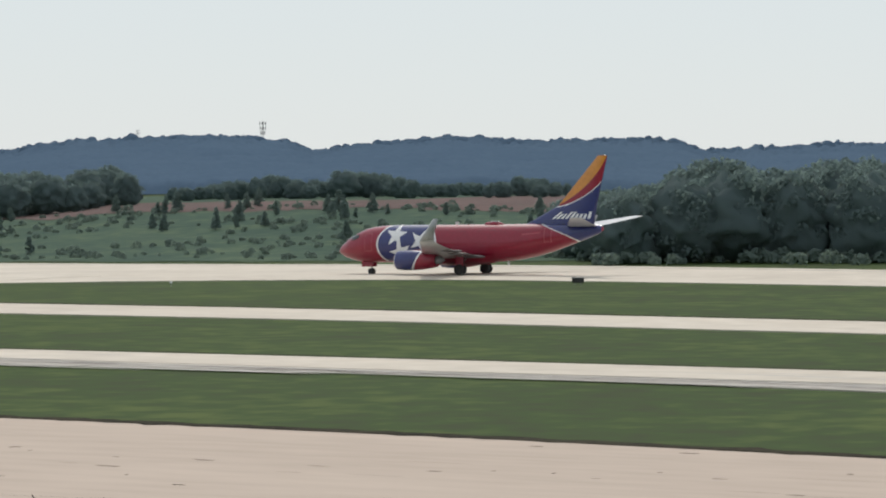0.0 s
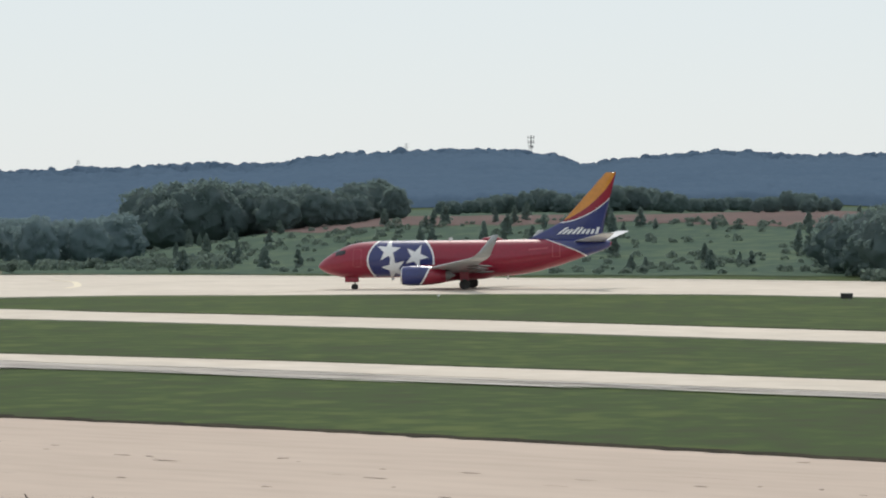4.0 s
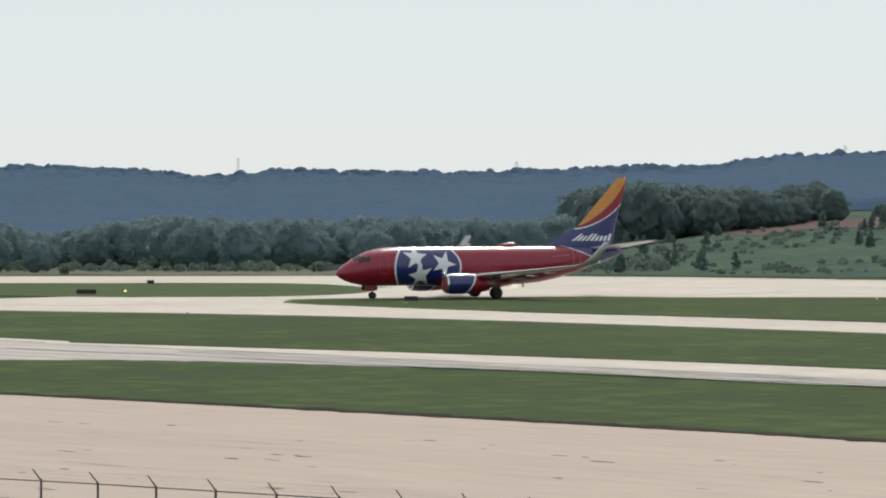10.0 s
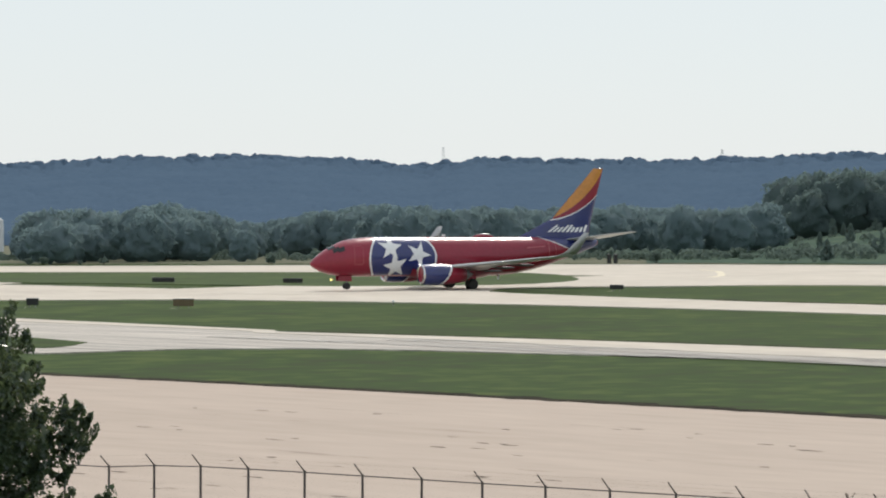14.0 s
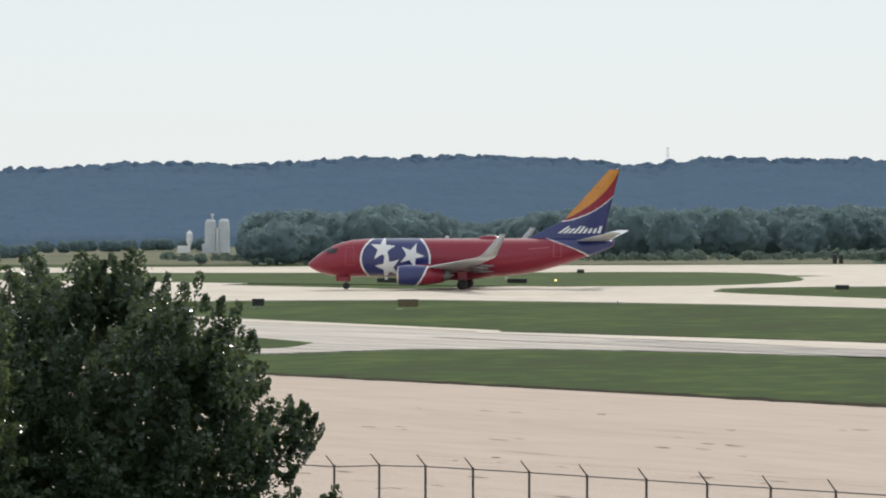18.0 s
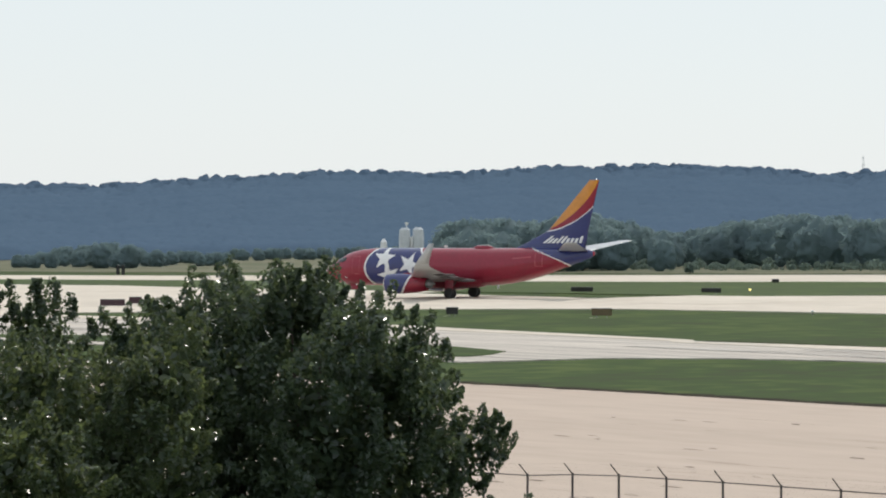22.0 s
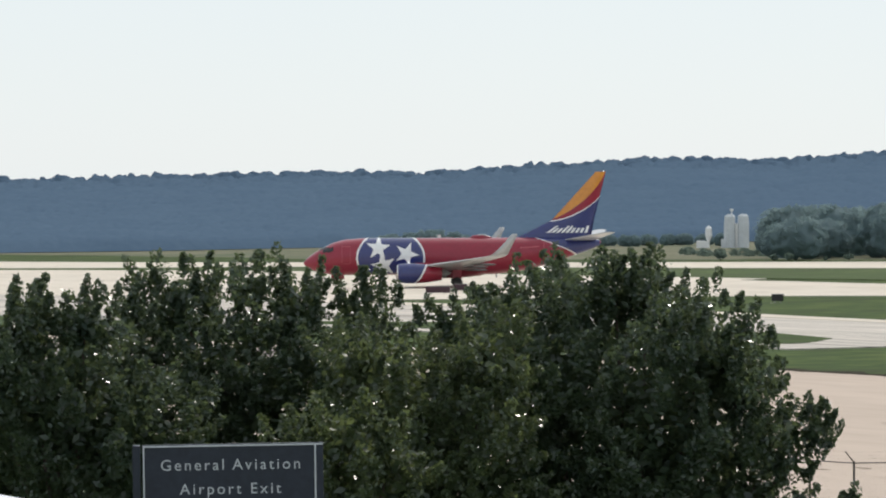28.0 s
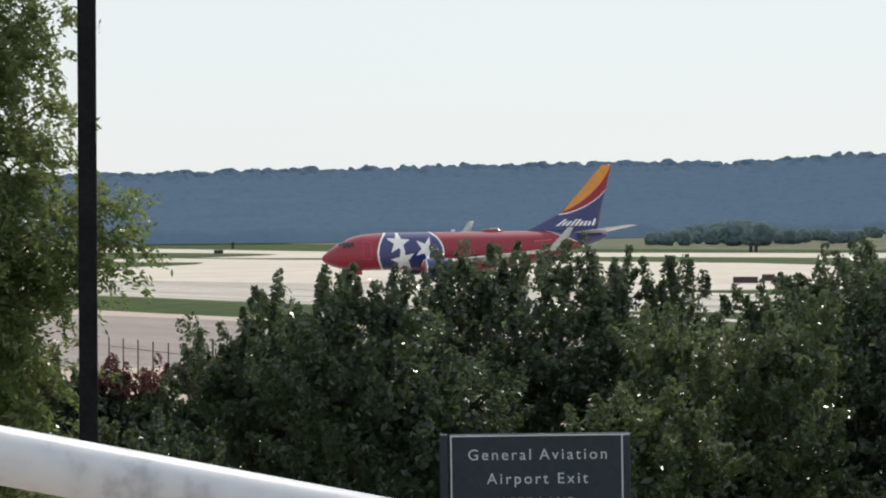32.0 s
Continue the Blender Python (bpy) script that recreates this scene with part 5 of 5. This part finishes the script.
MYRTLES = ((-52.2, 27.3, 7.55, 0.75), (-52.6, 26.5, 7.75, 0.8), (-53.0, 25.7, 7.85, 0.75), (-53.4, 24.9, 7.8, 0.8), (-53.8, 24.1, 7.95, 0.85), (-54.2, 23.3, 8.0, 0.9), (-51.0, 26.2, 6.9, 0.8), (-51.5, 25.2, 7.0, 0.85), (-52.0, 24.2, 7.0, 0.9), (-52.5, 23.2, 7.1, 0.9))
for k, (x, y, z, r) in enumerate(MYRTLES):
    z, r = z - 0.05, r * 0.95
    m = near_tree("crape_myrtle", "crape myrtle with dull red blossom near the fence" if k < 6 else "green shrub growing below the crape myrtles", (x, y), [(x, y, z - 0.35, r), (x, y + 0.3, z - 1.3, r), (x + 0.2, y, z - 2.0, r)], LEAF if k % 2 else LEAFPALE, 30 + k, 420, 0.05, "shrub")
    if k < 6:
        part("blossom", leaf_cloud("blossom", [(0, 0, z - float(land(x, y)) + 0.05, r * 0.6)], BLOSSOM, 60 + k, 12, 0.03), BLOSSOM, m, "dull red blossom")


# ---- road sign ----
def road_sign():
    a, b = Vector((-30.19, 17.71, 8.84)), Vector((-29.23, 19.25, 8.86))
    d = (b - a).normalized()
    m = Matrix.Translation(a) @ Matrix(((d.x, -d.y, 0, 0), (d.y, d.x, 0, 0), (0, 0, 1, 0), (0, 0, 0, 1))) @ Matrix.Rotation(radians(-0.7), 4, "Y")
    w, h = (b - a).length, 1.25
    t = thing("road_sign", "dark navy road sign with pale lettering and a thin pale border", "sign", m)
    # panel
    part("panel", box(bmesh.new(), 0.09, w, -0.03, 0.03, -h, 0, 0.008), NAVY, t)
    part("side_post", box(bmesh.new(), 0, 0.075, -0.06, 0.06, -4.2, 0, 0.01), NAVY, t, "dark square post")
    part("far_post", box(bmesh.new(), w - 0.1, w, 0.04, 0.14, -4.2, -0.02, 0.01), NAVY, t, "dark square post")
    for x0, x1, z0, z1 in ((0.1, w - 0.005, -0.022, -0.008), (0.1, 0.114, -h + 0.01, -0.022), (w - 0.085, w - 0.07, -h + 0.01, -0.022)):
        part("border", box(bmesh.new(), x0, x1, -0.04, -0.03, z0, z1), LETTER, t, "thin pale border line")
    for words, z, size in ((("General", "Aviation"), -0.245, 0.148), (("Airport", "Exit"), -0.475, 0.148), (("LEFT", "LANE"), -0.69, 0.115)):
        made = []
        for word in words:
            cu = bpy.data.curves.new("lettering", "FONT")
            cu.body, cu.size, cu.extrude, cu.space_character = word, size, 0.002, 1.3
            ob = new("lettering", cu)
            me = bpy.data.meshes.new_from_object(ob)
            bpy.data.objects.remove(ob)
            made.append((me, max(q.co.x for q in me.vertices)))
        x = w / 2 + 0.02 - (sum(q[1] for q in made) + size * 0.55) / 2
        for me, wide in made:
            for vtx in me.vertices:
                vtx.co = Vector((vtx.co.x + x, -0.034 - vtx.co.z, vtx.co.y + z))
            me.materials.clear()
            part("lettering", me, LETTER, t, "pale grey word in raised lettering")
            x += wide + size * 0.55


road_sign()

# ---- lamp post ----
t = thing("lamp_post", "tall square black steel lamp post", "lamp post", Matrix.Translation((-23.58, 10.96, float(land(-23.58, 10.96)))) @ Matrix.Rotation(radians(65), 4, "Z"))
part("pole", box(bmesh.new(), -0.066, 0.066, -0.05, 0.05, 0, 10.5, 0.012), BLACKSTEEL, t)
part("base_plate", box(bmesh.new(), -0.2, 0.2, -0.2, 0.2, 0, 0.04, 0.01), BLACKSTEEL, t)
part("arm", rod(bmesh.new(), (0, 0, 10.4), (-0.9, 0, 10.5), 0.04), BLACKSTEEL, t)
part("lamp_head", box(bmesh.new(), -1.5, -0.85, -0.16, 0.16, 10.42, 10.56, 0.04), BLACKSTEEL, t)

# ---- viewing deck and handrail ----
part_deck = box(bmesh.new(), -5.0, 3.0, -6.0, 3.2, 9.75, 9.95)
tagged(part("deck_floor", part_deck, APRON), "bare concrete floor of the open parking deck", "floor", kind="structure")
rail_a, rail_b = Vector((-3.30, 1.44, 11.263)), Vector((-3.132, 1.774, 11.19))
t = thing("handrail", "round white painted steel pipe handrail", "railing")
dirr = (rail_b - rail_a).normalized()
part("pipe", rod(bmesh.new(), rail_a - dirr * 2.5, rail_b + dirr * 1.2, 0.029, 0.029, 28), RAILPAINT, t, "scuffed white pipe", True)

for q in (rail_a - dirr * 2.2, rail_b + dirr * 1.0):
    part("baluster", rod(bmesh.new(), (q.x, q.y, 9.93), q, 0.024, 0.024, 14), RAILPAINT, t, "white steel baluster")

# ---- far landmarks ----
def polar(az, r):
    return math.sin(radians(az)) * r, math.cos(radians(az)) * r


def lattice_tower(name, label, az, r, base_up, top_up, width, heads, arms, mat):
    x, y = polar(az, r)
    z0 = EYE[2] + math.tan(radians(base_up)) * r - 14
    z1 = EYE[2] + math.tan(radians(top_up)) * r
    t = thing(name, label, "tower", Matrix.Translation((x, y, z0)) @ Matrix.Rotation(radians(-az), 4, "Z"))
    h = z1 - z0
    for sx, sy in ((-1, -1), (1, -1), (1, 1), (-1, 1)):
        part("leg", rod(bmesh.new(), (sx * width / 2, sy * width / 2, 0), (sx * width / 4, sy * width / 4, h), 0.07, 0.05, 6), mat, t)
    bm = bmesh.new()
    for k in range(8):
        q0, q1 = k / 8, (k + 1) / 8
        w0, w1 = width / 2 * (1 - 0.5 * q0), width / 2 * (1 - 0.5 * q1)
        for s in (-1, 1):
            rod(bm, (-w0 * s, -w0, q0 * h), (w1 * s, -w1, q1 * h), 0.035, 0.035, 4)
            rod(bm, (-w0, -w0 * s, q0 * h), (-w1, w1 * s, q1 * h), 0.035, 0.035, 4)
    part("bracing", bm, mat, t, "crossed steel bracing")
    for q, w in heads:
        part("cross_arm", rod(bmesh.new(), (-w / 2, 0, h - q), (w / 2, 0, h - q), 0.07, 0.07, 6), mat, t)
        if not arms:
            for k in range(3):
                u = (k - 1) * w * 0.45
                part("aerial_panel", box(bmesh.new(), u - 0.16, u + 0.16, -0.3, -0.12, h - q - 0.65, h - q + 0.65, 0.03), mat, t, "upright aerial panel")


lattice_tower("mobile_mast", "grey lattice phone mast above the trees", -31.79, 1360, 0.38, 0.657, 0.9, ((0.8, 2.4), (2.6, 2.2), (4.3, 1.6)), False, STEEL)
lattice_tower("power_pylon", "slim grey power pylon above the trees", -33.73, 1400, 0.38, 0.526, 1.2, ((0.5, 1.7), (1.5, 2.1)), True, PALEMAST)
lattice_tower("power_pylon", "slim grey power pylon above the trees", -38.83, 1400, 0.1, 0.24, 1.2, ((0.5, 1.4), (1.4, 1.8)), True, PALEMAST)
lattice_tower("white_mast", "pale straight mast behind the ridge", -43.17, 1400, -0.03, 0.257, 1.3, ((0.2, 1.0), (3.0, 1.0)), True, PALEMAST)

x, y = polar(-50.18, 840)
zs = float(land(x, y))
t = thing("silo", "pair of pale concrete silos with a white mast between", "silo", Matrix.Translation((x, y, zs)) @ Matrix.Rotation(radians(50.18), 4, "Z"))
top = EYE[2] - math.tan(radians(0.86)) * 840 - zs
for sx, h in ((-1.6, top - 0.1), (1.45, top)):
    part("drum", lathe(bmesh.new(), ((0, 1.35), (h - 2.0, 1.35), (h - 1.95, 1.28), (h - 0.5, 1.2), (h - 0.1, 0.75), (h, 0.7)), 8, "Z", (sx, 0, 0)), SILO, t, "pale faceted drum")
part("leg", rod(bmesh.new(), (-0.05, -0.5, 0), (-0.05, -0.5, top - 2.2), 0.3), WHITE, t, "white leg between the drums")
part("mast", rod(bmesh.new(), (-1.2, -0.3, top - 1.0), (-1.2, -0.3, top + 1.1), 0.14), WHITE, t, "white mast")
part("head_box", box(bmesh.new(), -1.55, -0.8, -0.6, 0.1, top + 0.6, top + 1.15, 0.05), WHITE, t, "white box on the mast")
part("shed", box(bmesh.new(), -9.2, -6.2, -1, 1, 0, 1.6, 0.05), WHITE, t, "small white shed")
part("hopper", lathe(bmesh.new(), ((0.3, 0.3), (1.6, 0.75), (3.2, 0.75), (3.9, 0.2)), 10, "Z", (-6.4, 0, 1.2)), WHITE, t, "white hopper")
part("shed", box(bmesh.new(), -3.6, -2.4, -1, 1, 0, 2.0, 0.05), SILO, t, "small pale shed")


def dragonfly():
    t = thing("dragonfly", "dark dragonfly in level flight with clear wings", "insect")
    part("body", lathe(bmesh.new(), ((-0.05, 0.001), (-0.045, 0.0025), (0.0, 0.003), (0.008, 0.006), (0.025, 0.007), (0.03, 0.004), (0.04, 0.005), (0.044, 0.001)), 10), SIGNBLACK, t, "slim dark body", True)
    for sx, s in ((0.018, 1), (0.018, -1), (0.006, 1), (0.006, -1)):
        bm = bmesh.new()
        pts = [(sx, s * 0.004, 0.005), (sx + 0.004, s * 0.03, 0.008), (sx, s * 0.05, 0.009), (sx - 0.008, s * 0.045, 0.009), (sx - 0.01, s * 0.015, 0.006)]
        f = bm.faces.new([bm.verts.new(p) for p in pts])
        bmesh.ops.solidify(bm, geom=[f], thickness=0.0006)
        part("insect_wing", bm, WINGGREY, t, "thin pale wing")
    return t


insect = dragonfly()


def flight(az, up, r=11.5, turn=0.0):
    a = radians(az)
    return Matrix.Translation((math.sin(a) * r, math.cos(a) * r, EYE[2] + math.tan(radians(up)) * r)) @ Matrix.Rotation(radians(-az) + turn, 4, "Z")


def motions():
    walk(insect, [(0, flight(-82, -1)), (29.9, flight(-82, -1)), (30.5, flight(-62.63, 0.85)), (30.6, flight(-59.0, 1.1)), (30.7, flight(-55.3, 1.46)), (31.0, flight(-45, 2.4)), (32, flight(-5, 4))])
    walk(plane, [(t, ground_pose(x, y, h, p)) for t, x, y, h, p in TAXI])


motions()
